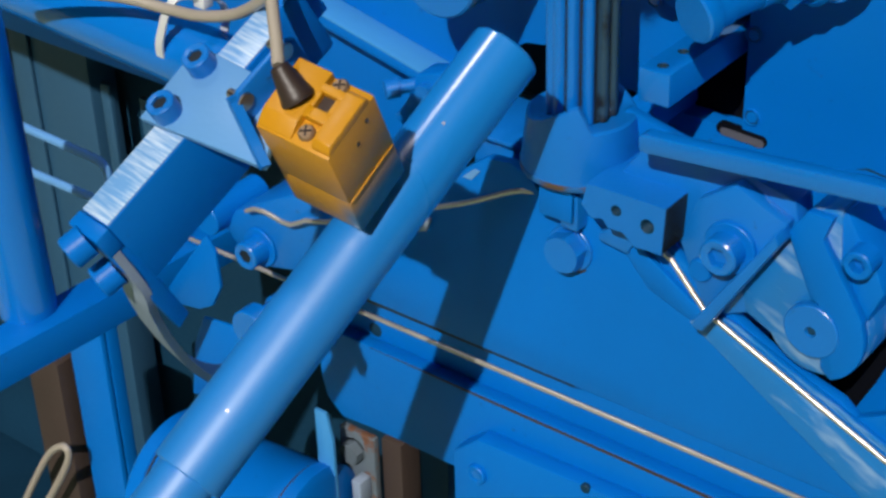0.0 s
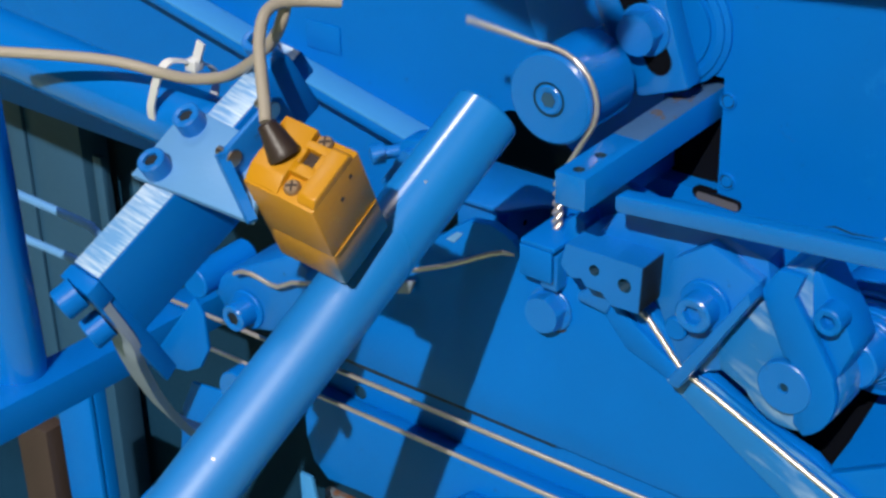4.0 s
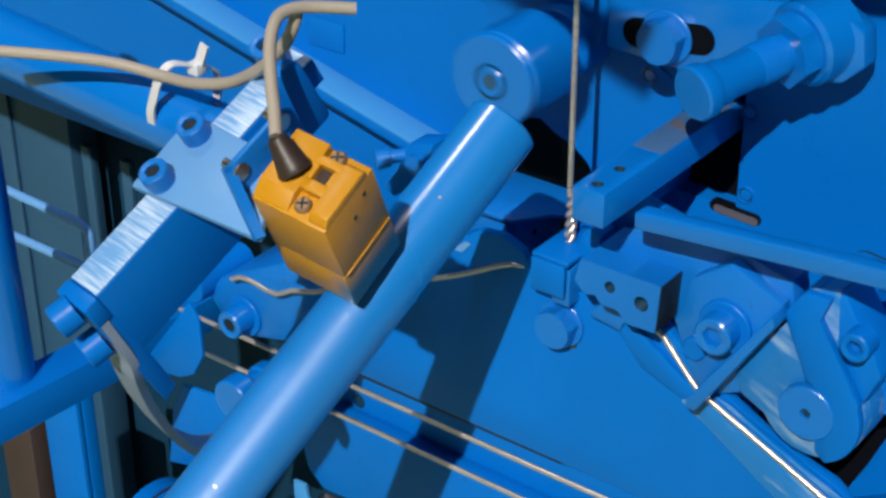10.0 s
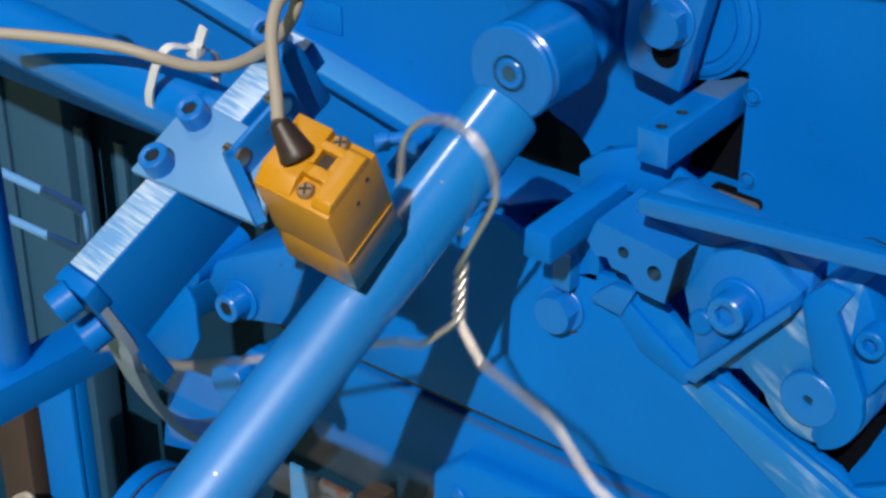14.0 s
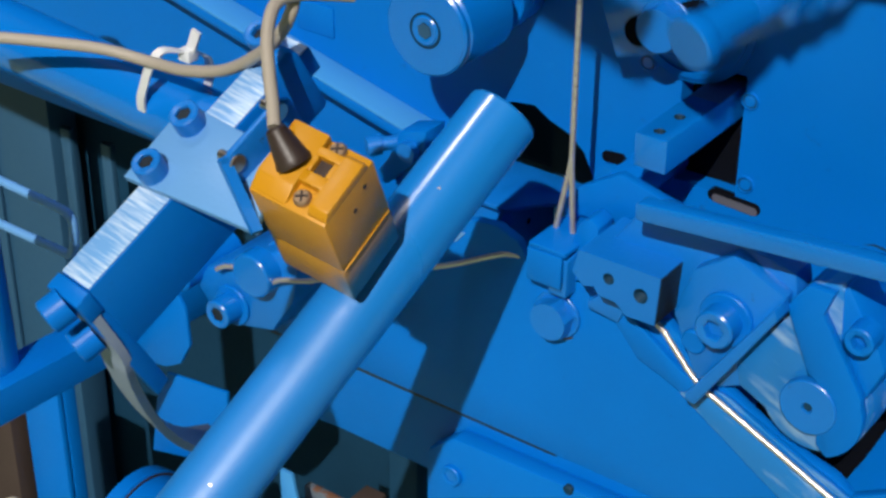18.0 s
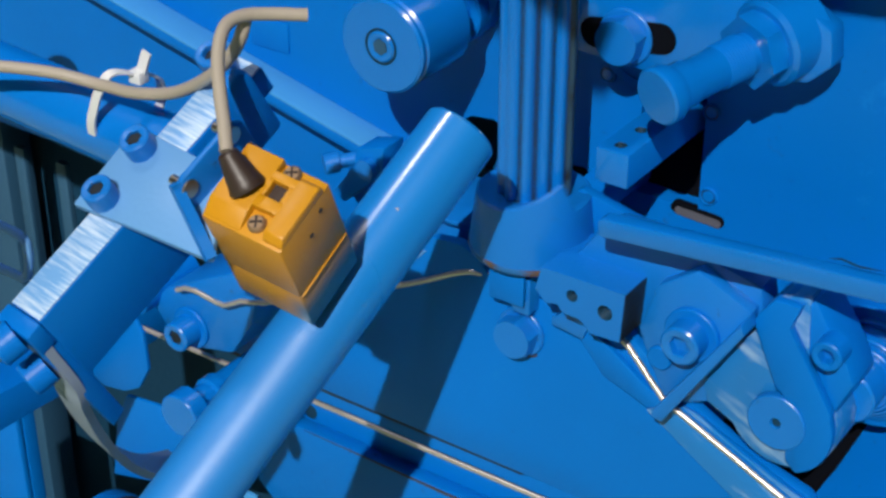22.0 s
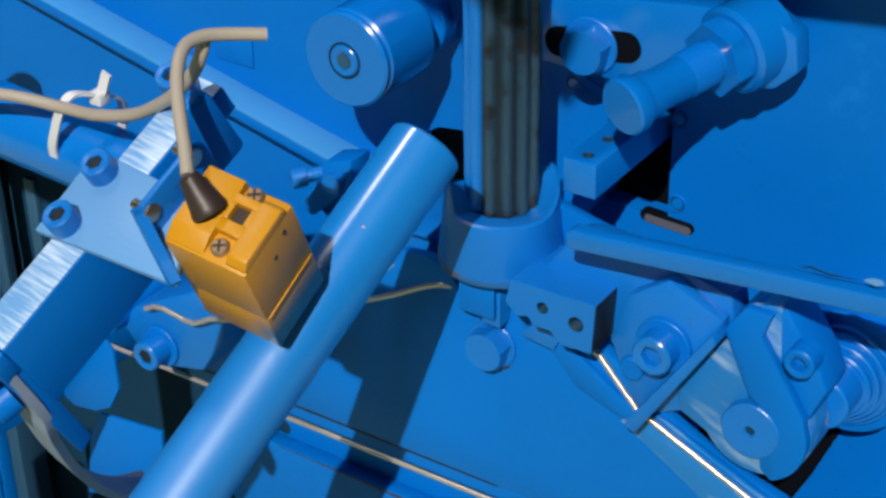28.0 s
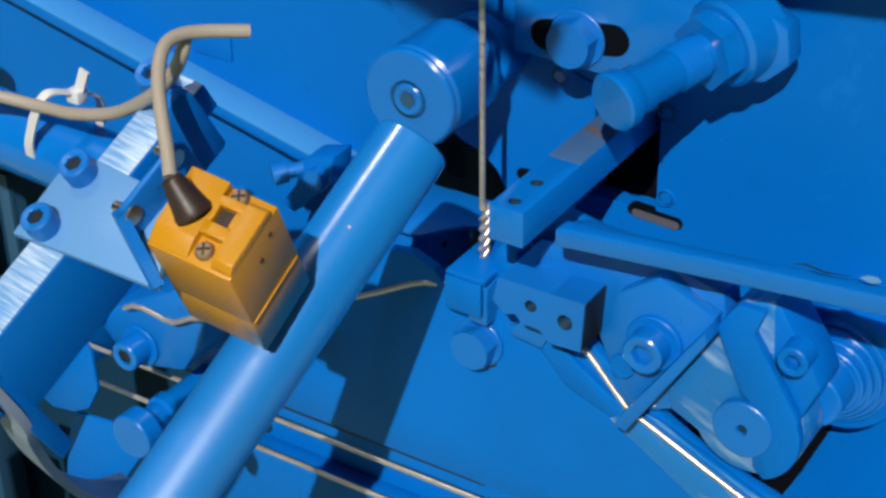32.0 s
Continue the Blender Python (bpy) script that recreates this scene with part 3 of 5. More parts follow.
def rail():
    ob = thing("slanted_rail", "blue painted angle rail with a paler top across the rear panel", "rail")
    a, b = Vector((-0.45, 0.0722, 0.1120)), Vector((-0.112, 0.0722, 0.0335))
    w = (b - a).normalized()
    up = Vector((0, 1, 0)).cross(w) * -1
    bm = bmesh.new()
    m = Matrix((( *w, 0), (0, 1, 0, 0), (*(-up if up.z < 0 else up), 0), (0, 0, 0, 1))).transposed()
    m = Matrix.Translation(a) @ m
    part("rail_bar", block((0, -0.0206, -0.0072), ((b - a).length, 0, -0.0004), 0.0008, bm), BLUE, ob)
    # Paler top sheet: the light falling on the rail is in its colour.
    part("top_face", block((0, -0.0212, -0.0003), ((b - a).length, 0, 0.0010), 0.0004), LIGHT, ob, "upper face in a paler blue for the light on it")
    part("backing_strip", block((0, -0.0020, -0.022), ((b - a).length, 0, -0.0140), 0.0005), BLUE, ob)
    part("rail_end", block(((b - a).length + 0.0002, -0.0170, -0.0080), ((b - a).length + 0.004, 0, -0.001), 0.0008), BLUE_WORN, ob)
    ob.matrix_basis = m


def chute_matrix():
    return Matrix.Translation((0.0085, -0.197, 0.1555)) @ Matrix.Rotation(radians(31), 4, "X") @ Matrix.Rotation(radians(-8), 4, "Z")


CH = chute_matrix()


def chute_tube():
    ob = thing("chute_tube", "glossy blue painted steel pipe with a stepped lower sleeve", "pipe")
    top, step = Vector((0.0091, -0.0675, 0.1400)), Vector((-0.0162, -0.2601, 0.0147))
    d = (step - top).normalized()
    L = (step - top).length
    R = 0.0164
    part("tube", lathe([(0, 0.030), (R - 0.0035, 0.030), (R - 0.0035, 0.0008), (R - 0.0028, 0), (R - 0.0008, 0), (R, 0.0012), (R, L - 0.0005), (R - 0.0008, L), (0, L)], top, d, 64), TUBE, ob)
    part("inner_pipe", rod(top + d * (L - 0.001), top + d * (L + 0.30), R - 0.0030, 48), TUBE, ob)
    for s, a in ((0.048, 0.4), (0.20, 1.0)):
        part("chip", lathe([(0, 0), (0.0010, 0), (0.0007, 0.0002), (0, 0.0002)], top + d * s + Vector((0.45, -0.55, 0.70)).normalized() * (R - 0.0002), (0.45, -0.55, 0.70), 7), CHROME, ob)
    return ob


SENSOR = Matrix.Translation((0.0233, -0.2042, 0.1535)) @ Matrix.Rotation(radians(30.1), 4, "X") @ Matrix.Rotation(radians(10.2), 4, "Y") @ Matrix.Rotation(radians(-1.3), 4, "Z")


def proximity_sensor():
    ob = thing("proximity_sensor", "yellow plastic block proximity sensor with a grey cable", "sensor", SENSOR)
    x0, d, zb = -0.0357, 0.0328, -0.0634
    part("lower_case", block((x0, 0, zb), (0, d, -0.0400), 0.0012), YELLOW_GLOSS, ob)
    bm = block((x0, 0, -0.0400), (0, d, -0.004), 0.0010)
    # raised ribs of the top, leaving screw seats at front and back and a square window
    part("housing", bm, YELLOW, ob)
    part("top_rib", prism(xz((0.8, -6), (0.8, -3.8), (7.5, 0), (32.6, 0), (32.6, -6)), x0 + 0.0002, -0.0187, 0.0008, plane="yz"), YELLOW, ob)
    part("top_rib", prism(xz((1.5, -6), (1.5, -3.0), (4.0, 0), (27.5, 0), (29.5, -2), (29.5, -6)), -0.0090, -0.0002, 0.0008, plane="yz"), YELLOW, ob)
    bm = bmesh.new()
    for lo, hi in (((-0.0195, 0.0233), (-0.0082, 0.0272)), ((-0.0195, 0.0112), (-0.0082, 0.0163)), ((-0.0195, 0.0163), (-0.0172, 0.0233)), ((-0.0104, 0.0163), (-0.0082, 0.0233))):
        block((*lo, -0.006), (*hi, -0.0001), 0.0004, bm)
    part("window_frame", bm, YELLOW, ob)
    part("window", block((-0.0187, 0.0150, -0.0042), (-0.0090, 0.0240, -0.0034), 0), RUST, ob, "brown indicator window")
    bm = bmesh.new()
    block((-0.0004, 0.0014, -0.0405), (0.0005, d - 0.0010, -0.0393), 0.0002, bm)
    part("seam", bm, YELLOW, ob)
    for y, z in ((0.0242, -0.0103), (0.0161, -0.0162)):
        part("rivet_hole", rod((-0.001, y, z), (0.0004, y, z), 0.0011, 12, 0.0002), RUST, ob)
    for x, y in ((-0.0143, 0.0062), (-0.0140, 0.0295)):
        s = part("screw", lathe([(0, 0), (0.0036, 0), (0.0036, 0.0012), (0.0028, 0.0022), (0, 0.0026)], (x, y, -0.004), (0, 0, 1), 24), BRASS, ob)
        for a in (0.5, 0.5 + math.pi / 2):
            c = bmesh.new()
            block((-0.0024, -0.0004, 0.0017), (0.0024, 0.0004, 0.0028), 0, c)
            bmesh.ops.transform(c, matrix=Matrix.Translation((x, y, -0.004)) @ Matrix.Rotation(a, 4, "Z"), verts=c.verts)
            part("cross_slot", c, RUST, s)
    base = Vector((-0.0240, 0.0160, -0.001))
    way = SENSOR.inverted() @ Vector(CABLE_UP[0]) - base
    n = way.length
    part("cable_gland", lathe([(0, 0), (0.0070, 0), (0.0073, 0.0015), (0.0066, 0.0035), (0.0045, n - 0.003), (0.0040, n - 0.0008), (0.0032, n), (0, n)], base, way, 28), BLACK, ob, "dark rubber cable gland")
    return ob


def sensor_cable():
    """The cable climbs out of the gland and bends away; a second run follows the frame pipe."""
    thing("sensor_cable", "grey round sensor cable rising from the gland", "cable", bm=sweep(smooth_path(CABLE_UP, 8), 0.0026, 16), mat=CABLE)
    thing("trunk_cable", "grey round cable tied along the frame pipe", "cable", bm=sweep(smooth_path(CABLE_BACK, 8), 0.0027, 16), mat=CABLE)


CABLE_UP = [(-0.0088, -0.1926, 0.1779), (-0.0147, -0.1865, 0.1844), (-0.0213, -0.1803, 0.1917), (-0.0280, -0.1734, 0.2000), (-0.0326, -0.1663, 0.2066), (-0.0347, -0.1596, 0.2101), (-0.0335, -0.1524, 0.2111), (-0.0289, -0.1441, 0.2102), (-0.0183, -0.1324, 0.2083)]
CABLE_BACK = [(-0.0360, -0.1476, 0.2083), (-0.0367, -0.1498, 0.2019), (-0.0424, -0.1491, 0.1927), (-0.0558, -0.1469, 0.1792), (-0.0813, -0.1414, 0.1624), (-0.1081, -0.1383, 0.1533), (-0.1312, -0.1358, 0.1498), (-0.1544, -0.1431, 0.1526), (-0.1834, -0.1557, 0.1533), (-0.2165, -0.1719, 0.1533)]


def sensor_bracket():
    ob = thing("sensor_bracket", "blue painted steel sensor bracket on a sawn square bar", "bracket", CH)
    part("bar", block((-0.0825, -0.072, -0.058), (-0.064, -0.006, -0.0165), 0.0008), BLUE, ob)
    part("bar", block((-0.0825, -0.006, -0.030), (-0.064, 0.062, -0.0165), 0.0008), BLUE, ob)
    part("sawn_face", block((-0.0818, -0.0715, -0.0166), (-0.0647, 0.0615, -0.0158), 0.0003), SAWN, ob, "scratched sawn upper face")
    # The sheen of the plate's upward face is put into its paler colour.
    part("mount_plate", prism(xz((-88, -27), (-90, 10), (-87, 14), (-38, 15), (-18, -15), (-17, -17.5), (-20, -18.5), (-66, -24)), -0.0156, -0.0118, 0.0008, plane="xy"), PALE, ob)
    part("flange", prism(xz((-4, -14), (-4.5, 1), (-1, 4), (28, 4), (32, 0), (32, -20), (4, -24)), -0.0410, -0.0380, 0.0010, plane="yz"), BLUE_WORN, ob)
    part("gusset", sweep([(-0.0405, -0.0035, 0.0032), (-0.0395, -0.0045, 0.0005), (-0.0170, -0.0172, -0.0130)], 0.002, flat=(0.0022, 0.0016, (1, 0, 0.6))), BLUE_WORN, ob)
    for x, y, z, n in ((-0.0765, -0.0188, -0.0118, 0.0064), (-0.0790, 0.0062, -0.0118, 0.0064), (-0.0765, 0.0520, -0.0158, 0.0070)):
        cap_screw((x, y, z), (0, 0, 1), n, 0.0085 if n < 0.007 else 0.0145, BLUE_WORN, ob, deep=0.9, inside=GREASE)
    for y, z in ((-0.0010, -0.0015), (0.0250, 0.0)):
        part("fixing_stud", rod((-0.0480, y, z), (-0.0370, y, z), 0.0021, 16), CHROME, ob)
        part("washer", rod((-0.0379, y, z), (-0.0368, y, z), 0.0040, 20), CHROME, ob)
    part("end_block", block((-0.0835, -0.080, -0.030), (-0.0635, -0.0722, -0.0165), 0.0010), BLUE, ob)
    for z, y in ((-0.0215, -0.080), (-0.046, -0.0800)):
        cap_screw((-0.0735, y, z), (-0.25, -1, 0), 0.0075, 0.010, BLUE, ob)
    part("side_plate", prism(xz((-80, -20), (-70, -20), (-72, -90), (-80, -92)), -0.0700, -0.0645, 0.0008, plane="yz"), BLUE, ob)
    bm = sweep(smooth_path([(-0.072, -0.077, -0.030), (-0.072, -0.079, -0.057), (-0.0767, -0.0820, -0.0745), (-0.0956, -0.0837, -0.1196), (-0.1193, -0.0816, -0.1768), (-0.1429, -0.0731, -0.2319), (-0.1618, -0.0586, -0.2734)], 8), 0.004, flat=(0.0082, 0.0020, (0, -1, 0)))
    part("strap", bm, STRAP, ob, "dull grey bent flat steel strap")
    part("clamp_ear", prism(xz((33, -34), (33, 0), (38, 6), (47, 6), (51, 1), (51, -34)), -0.058, -0.050, 0.003, plane="yz"), BLUE, ob)
    return ob


def frame_pipe():
    ob = thing("frame_pipe", "glossy blue painted frame pipe under the sensor cable", "pipe")
    part("tube", rod((-0.60, -0.118, 0.150), (-0.092, -0.118, 0.1140), 0.0168, 48), BLUE_GLOSS, ob)
    tie = thing("cable_tie", "white nylon cable tie round the pipe and cable", "cable tie")
    ring = smooth_path([(-0.1250, -0.120, 0.1510), (-0.1295, -0.1310, 0.1545), (-0.1335, -0.1352, 0.1480), (-0.1385, -0.1356, 0.1370), (-0.1428, -0.1345, 0.1250), (-0.1450, -0.128, 0.1060),
                        (-0.1450, -0.117, 0.0995), (-0.1420, -0.104, 0.1050), (-0.1350, -0.0995, 0.1240), (-0.1270, -0.106, 0.1420), (-0.1250, -0.118, 0.1510)], 6)
    part("strap", band(ring, (1, 0, -0.1), 0.0023, 0.0006), NYLON, tie)
    part("head", block((-0.1285, -0.1235, 0.1470), (-0.1215, -0.1170, 0.1530), 0.0008), NYLON, tie)
    part("tail", sweep([(-0.1240, -0.120, 0.1510), (-0.1200, -0.119, 0.1620)], 0.001, flat=(0.0024, 0.0007, (0, 1, 0))), NYLON, tie)
    return ob


def left_frame():
    ob = thing("frame_post", "blue painted round frame post", "pipe")
    part("tube", rod((-0.316, -0.112, -0.101), (-0.3215, -0.112, 0.172), 0.0175, 40), BLUE_GLOSS, ob)
    ob = thing("guard_frame", "thin pale blue bent rod guard frame", "guard frame")
    pts = [(-0.46, -0.02, -0.046), (-0.36, -0.02, -0.049), (-0.342, -0.02, -0.051), (-0.338, -0.02, -0.058), (-0.340, -0.02, -0.074), (-0.346, -0.02, -0.081), (-0.36, -0.02, -0.081), (-0.46, -0.02, -0.081)]
    part("rod", sweep(smooth_path(pts, 6), 0.0030, 10), PALE, ob)
    ob = thing("cross_beam", "blue painted square cross beam of the frame", "beam")
    part("beam", block((-0.013, -0.16, -0.024), (0.013, 0.14, 0.0), 0.001), BLUE, ob)
    ob.matrix_basis = pose(-0.300, -0.085, -0.100, 0, 0, -4)
    # The grille's shade is put into its darker blue.
    col = thing("rear_grille", "column and slats in a blue darkened for shade, deep in the frame", "grille")
    part("column", block((-0.710, 0.20, -0.62), (-0.620, 0.23, -0.07), 0.002), SHADED, col, "column in blue darkened for shade")
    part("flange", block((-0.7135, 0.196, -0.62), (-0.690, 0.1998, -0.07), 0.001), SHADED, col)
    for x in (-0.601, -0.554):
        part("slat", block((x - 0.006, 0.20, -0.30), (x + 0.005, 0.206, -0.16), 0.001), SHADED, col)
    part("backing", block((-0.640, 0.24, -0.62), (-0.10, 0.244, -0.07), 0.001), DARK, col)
    ob = thing("hinge_post", "rusty brown steel post below the beam", "post")
    part("post", block((-0.550, 0.04, -0.62), (-0.512, 0.06, -0.315), 0.001), RUST, ob)
    ob = thing("sheet_panel", "blue painted bent sheet panel in the shade", "panel")
    part("panel", block((-0.503, 0.048, -0.62), (-0.462, 0.054, -0.265), 0.002), BLUE, ob)
    part("folded_edge", block((-0.4655, 0.0542, -0.62), (-0.462, 0.066, -0.265), 0.001), BLUE, ob)


def clamp_arm():
    ob = thing("clamp_arm", "blue painted clamp arm with a socket screw and wire guide", "clamp")
    c = Vector((-0.1925, -0.0476, -0.0517))
    part("body", prism(xz((-222, -48), (-212, -34), (-195, -24), (-152, -1), (-143, -10), (-148, -34), (-164, -59), (-192, -66), (-212, -60)), -0.034, 0.02, 0.003), BLUE_WORN, ob)
    cap_screw((c.x, -0.036, c.z), (0, -1, 0), 0.0085, 0.012, BLUE_GLOSS, ob, inside=GREASE)
    part("washer", rod((c.x, -0.036, c.z), (c.x, -0.034, c.z), 0.0125), BLUE, ob)
    part("lug", rod((-0.225, -0.045, -0.040), (-0.225, 0.0, -0.040), 0.010), BLUE, ob)
    ob2 = thing("end_stop", "blue painted stop screw with a round head", "stop screw")
    part("head", rod((-0.199, -0.066, -0.101), (-0.199, -0.054, -0.101), 0.0130), BLUE_GLOSS, ob2)
    part("shank", lathe([(0, 0), (0.008, 0), (0.008, 0.012), (0.010, 0.013), (0.010, 0.02), (0.008, 0.021), (0.008, 0.07), (0, 0.07)], (-0.199, -0.054, -0.101), (0, 1, 0), 32), BLUE_GLOSS, ob2)
    ob3 = thing("side_shield", "blue painted sheet shield with a curved lower edge", "shield")
    part("sheet", prism(xz((-264, -100), (-226, -50), (-219, -60), (-218, -84), (-227, -100), (-239, -107), (-256, -110), (-264, -106)), -0.046, -0.043, 0.001), BLUE, ob3)
    ob4 = thing("hose_drum", "blue painted round drum low in the frame", "drum")
    part("drum", lathe([(0, 0), (0.050, 0), (0.055, 0.004), (0.055, 0.014), (0.052, 0.016), (0.052, 0.118), (0.055, 0.120), (0.055, 0.130), (0.048, 0.134), (0, 0.134)], (-0.345, 0.0, -0.322), (1, 0.1, 0), 48), BLUE, ob4)
    for s in (0.015, 0.119):
        part("seal_ring", lathe([(0.0500, s - 0.001), (0.0535, s - 0.001), (0.0535, s + 0.001), (0.0500, s + 0.001)], (-0.345, 0.0, -0.322), (1, 0.1, 0), 48), BLACK, ob4)
    loop = [(-0.5680, 0.0200, -0.4753), (-0.5418, 0.0200, -0.4317), (-0.5144, 0.0200, -0.3909), (-0.4945, 0.0200, -0.3741), (-0.4893, 0.0200, -0.3808), (-0.5012, 0.0200, -0.4050), (-0.5307, 0.0200, -0.4504)]
    thing("scrap_wire", "loop of pale grey scrap wire in the frame", "wire", bm=sweep(smooth_path(loop, 8), 0.0030, 10), mat=CABLE)
    post = thing("support_post", "dark steel post under the channel plate", "post")
    part("post", block((-0.150, 0.05, -0.62), (-0.128, 0.07, -0.17), 0.001), DARK, post)
    part("foot", block((-0.193, 0.060, -0.62), (-0.176, 0.080, -0.252), 0.001), RUST, post)
    tp = thing("inner_panel", "blue painted inner panel beside the round drum", "panel")
    part("panel", prism(xz((-334, -214), (-322, -188), (-267, -181), (-268, -200), (-292, -236), (-306, -252), (-343, -262)), 0.030, 0.033, 0.0008), BLUE, tp)
    st = thing("bent_strip", "light blue bent sheet strip under the wire channel", "sheet strip")
    part("strip", prism(xz((-228, -227), (-218, -227), (-213.5, -247), (-214, -420), (-236, -420), (-228, -268)), 0.034, 0.037, 0.0006), LIGHT, st)
    part("flange", prism(xz((-228, -240), (-228.5, -268), (-236, -420), (-239, -420), (-231, -262)), 0.0372, 0.050, 0.0006), LIGHT, st)
    rb = thing("rusty_bracket", "rust-stained grey steel bracket below the wire channel", "bracket")
    part("plate", block((-0.2310, 0.0600, -0.42), (-0.2000, 0.0660, -0.258), 0.0012), STAINED, rb)
    hex_head((-0.218, 0.0600, -0.274), (0, -1, 0), 0.0085, 0.007, STAINED, rb, name="bolt", washer=0.0105)
    part("clip", block((-0.2120, 0.0480, -0.310), (-0.2040, 0.0598, -0.290), 0.0010), STRAP, rb)
    return ob2


# ---- moving tool heads ----
def channel_cover():
    """The plate that rises to close the wire channel and drops to open it."""
    ob = thing("channel_cover", "blue painted sliding cover plate with a rusty upper edge", "cover plate")
    part("plate", prism(xz((-192, -128), (240, -128), (240, -190), (-150, -191), (-176, -193), (-188, -182), (-192, -165)), 0.0064, 0.0160, 0.0008), BLUE, ob)
    part("lower_plate", prism(xz((-78, -166), (-60, -150), (240, -143), (240, -260), (-78, -260)), -0.006, 0.0062, 0.0012), BLUE, ob)
    cap_screw((-0.060, -0.006, -0.1745), (0, -1, 0), 0.0065, 0.003, BLUE, ob)
    part("rust_line", prism(xz((-150, -128.5), (240, -128.5), (240, -131), (-60, -130)), 0.0060, 0.0066, 0), RUST, ob, "rusty worn edge")
    part("pin", rod((0.0150, -0.0075, -0.149), (0.0150, -0.004, -0.149), 0.003), DARK, ob)
    return ob


def horned_collar():
    """The collar: a cone that widens downwards, its upper rim climbing in two ramps to pointed horns."""
    bm = bmesh.new()
    n = 96
    rings = [[] for _ in range(7)]
    for k in range(n):
        a = 2 * math.pi * k / n
        f = (k % (n // 2)) / (n // 2)
        rise = 0.0 if f < 0.52 else 0.0150 * ((f - 0.52) / 0.40) ** 1.4 if f < 0.92 else 0.0150 * (1 - (f - 0.92) / 0.08)
        c, q = math.cos(a), math.sin(a)
        for ring, (r, h) in zip(rings, ((0.0135, 0.004), (0.0270, 0.0), (0.0303, 0.0008), (0.0308, 0.0030), (0.0276 - 0.06 * rise, 0.0300 + rise), (0.0262 - 0.06 * rise, 0.0308 + rise), (0.0158, 0.0300 + 0.35 * rise))):
            ring.append(bm.verts.new((c * r, q * r, h)))
    for a, b in zip(rings, rings[1:]):
        for k in range(n):
            bm.faces.new((a[k], a[(k + 1) % n], b[(k + 1) % n], b[k]))
    bmesh.ops.recalc_face_normals(bm, faces=bm.faces)
    return bm


def spindle():
    ob = thing("twisting_spindle", "fluted twisting spindle with a horned blue painted collar", "spindle", pose(-0.0018, 0.010, 0.0440))
    collar = part("collar", horned_collar(), BLUE_WORN, ob)
    part("rubbed_rim", lathe([(0.0300, -0.0004), (0.0306, 0.0002), (0.0311, 0.0014), (0.0311, 0.0034), (0.0304, 0.0036)], (0, 0, 0), (0, 0, 1), 64), RIM, collar, "rubbed rusty lower rim")
    part("bearing_face", lathe([(0, 0), (0.026, 0), (0.026, 0.003), (0, 0.003)], (0, 0, -0.0022), (0, 0, 1), 48), GREASE, ob, "greasy black bearing face")
    part("core", lathe([(0, 0.004), (0.012, 0.004), (0.0145, 0.030), (0.0145, 0.42), (0, 0.42)], (0, 0, 0), (0, 0, 1), 48), GREASE, ob, "dark greasy splined core")
    for k in range(12):
        a = 2 * math.pi * k / 12
        bm = prism([(0.0138, -0.0030), (0.0176, -0.0019), (0.0181, 0.0), (0.0176, 0.0019), (0.0138, 0.0030)], 0.0305, 0.42, 0.0004, plane="xy", seg=1)
        bmesh.ops.transform(bm, matrix=Matrix.Rotation(a, 4, "Z"), verts=bm.verts)
        part("spline", bm, SPLINE if 1 <= k <= 5 else BLUE_GLOSS, ob, "dark greasy spline" if 1 <= k <= 5 else "")
    return ob


WHEEL_R, PIVOT_R = 0.0240, 0.190


def wheel_arm():
    ob = thing("forming_wheel", "blue painted forming wheel on a swinging arm", "wheel", pose(-0.012, 0.0, 0.311))
    z = -PIVOT_R
    w = part("wheel", lathe([(0, 0), (WHEEL_R - 0.0012, 0), (WHEEL_R, 0.0012), (WHEEL_R, 0.0030), (WHEEL_R - 0.0018, 0.0045), (WHEEL_R, 0.006), (WHEEL_R, 0.040), (WHEEL_R - 0.001, 0.041), (0, 0.041)], (0, -0.005, z), (0, 1, 0), 64), BLUE_GLOSS, ob)
    # Dark ring coloured for the shade in the counterbore.
    part("screw_shade_ring", lathe([(0.0092, 0.0), (0.0092, 0.0003), (0.0088, 0.0003), (0.0084, -0.001), (0, -0.001)], (0, -0.0052, z), (0, -1, 0), 32), DARK, w)
    cap_screw((0, -0.0040, z), (0, -1, 0), 0.0079, 0.0022, BLUE_GLOSS, w, deep=0.9, inside=SHADED)
    part("shaft", rod((0, 0.036, z), (0, 0.062, z), 0.014, 32), BLUE, ob)
    part("arm", prism(arc(-0.002, z + 0.030, 0.057, 172, 268, 16) + arc(-0.002, z + 0.002, 0.0215, 275, 356, 8) + xz((22, -120), (30, 0), (-50, 0)), 0.0588, 0.0715, 0.0012), BLUE, ob)
    part("clamp_collar", lathe([(0, 0), (0.0185, 0), (0.0195, 0.001), (0.0195, 0.009), (0, 0.009)], (0, 0.0500, z), (0, 1, 0), 40), BLUE, ob)
    hex_head((0.004, 0.0560, z + 0.060), (0, -1, 0), 0.010, 0.008, BLUE_WORN, ob, washer=0.0125)
    return ob


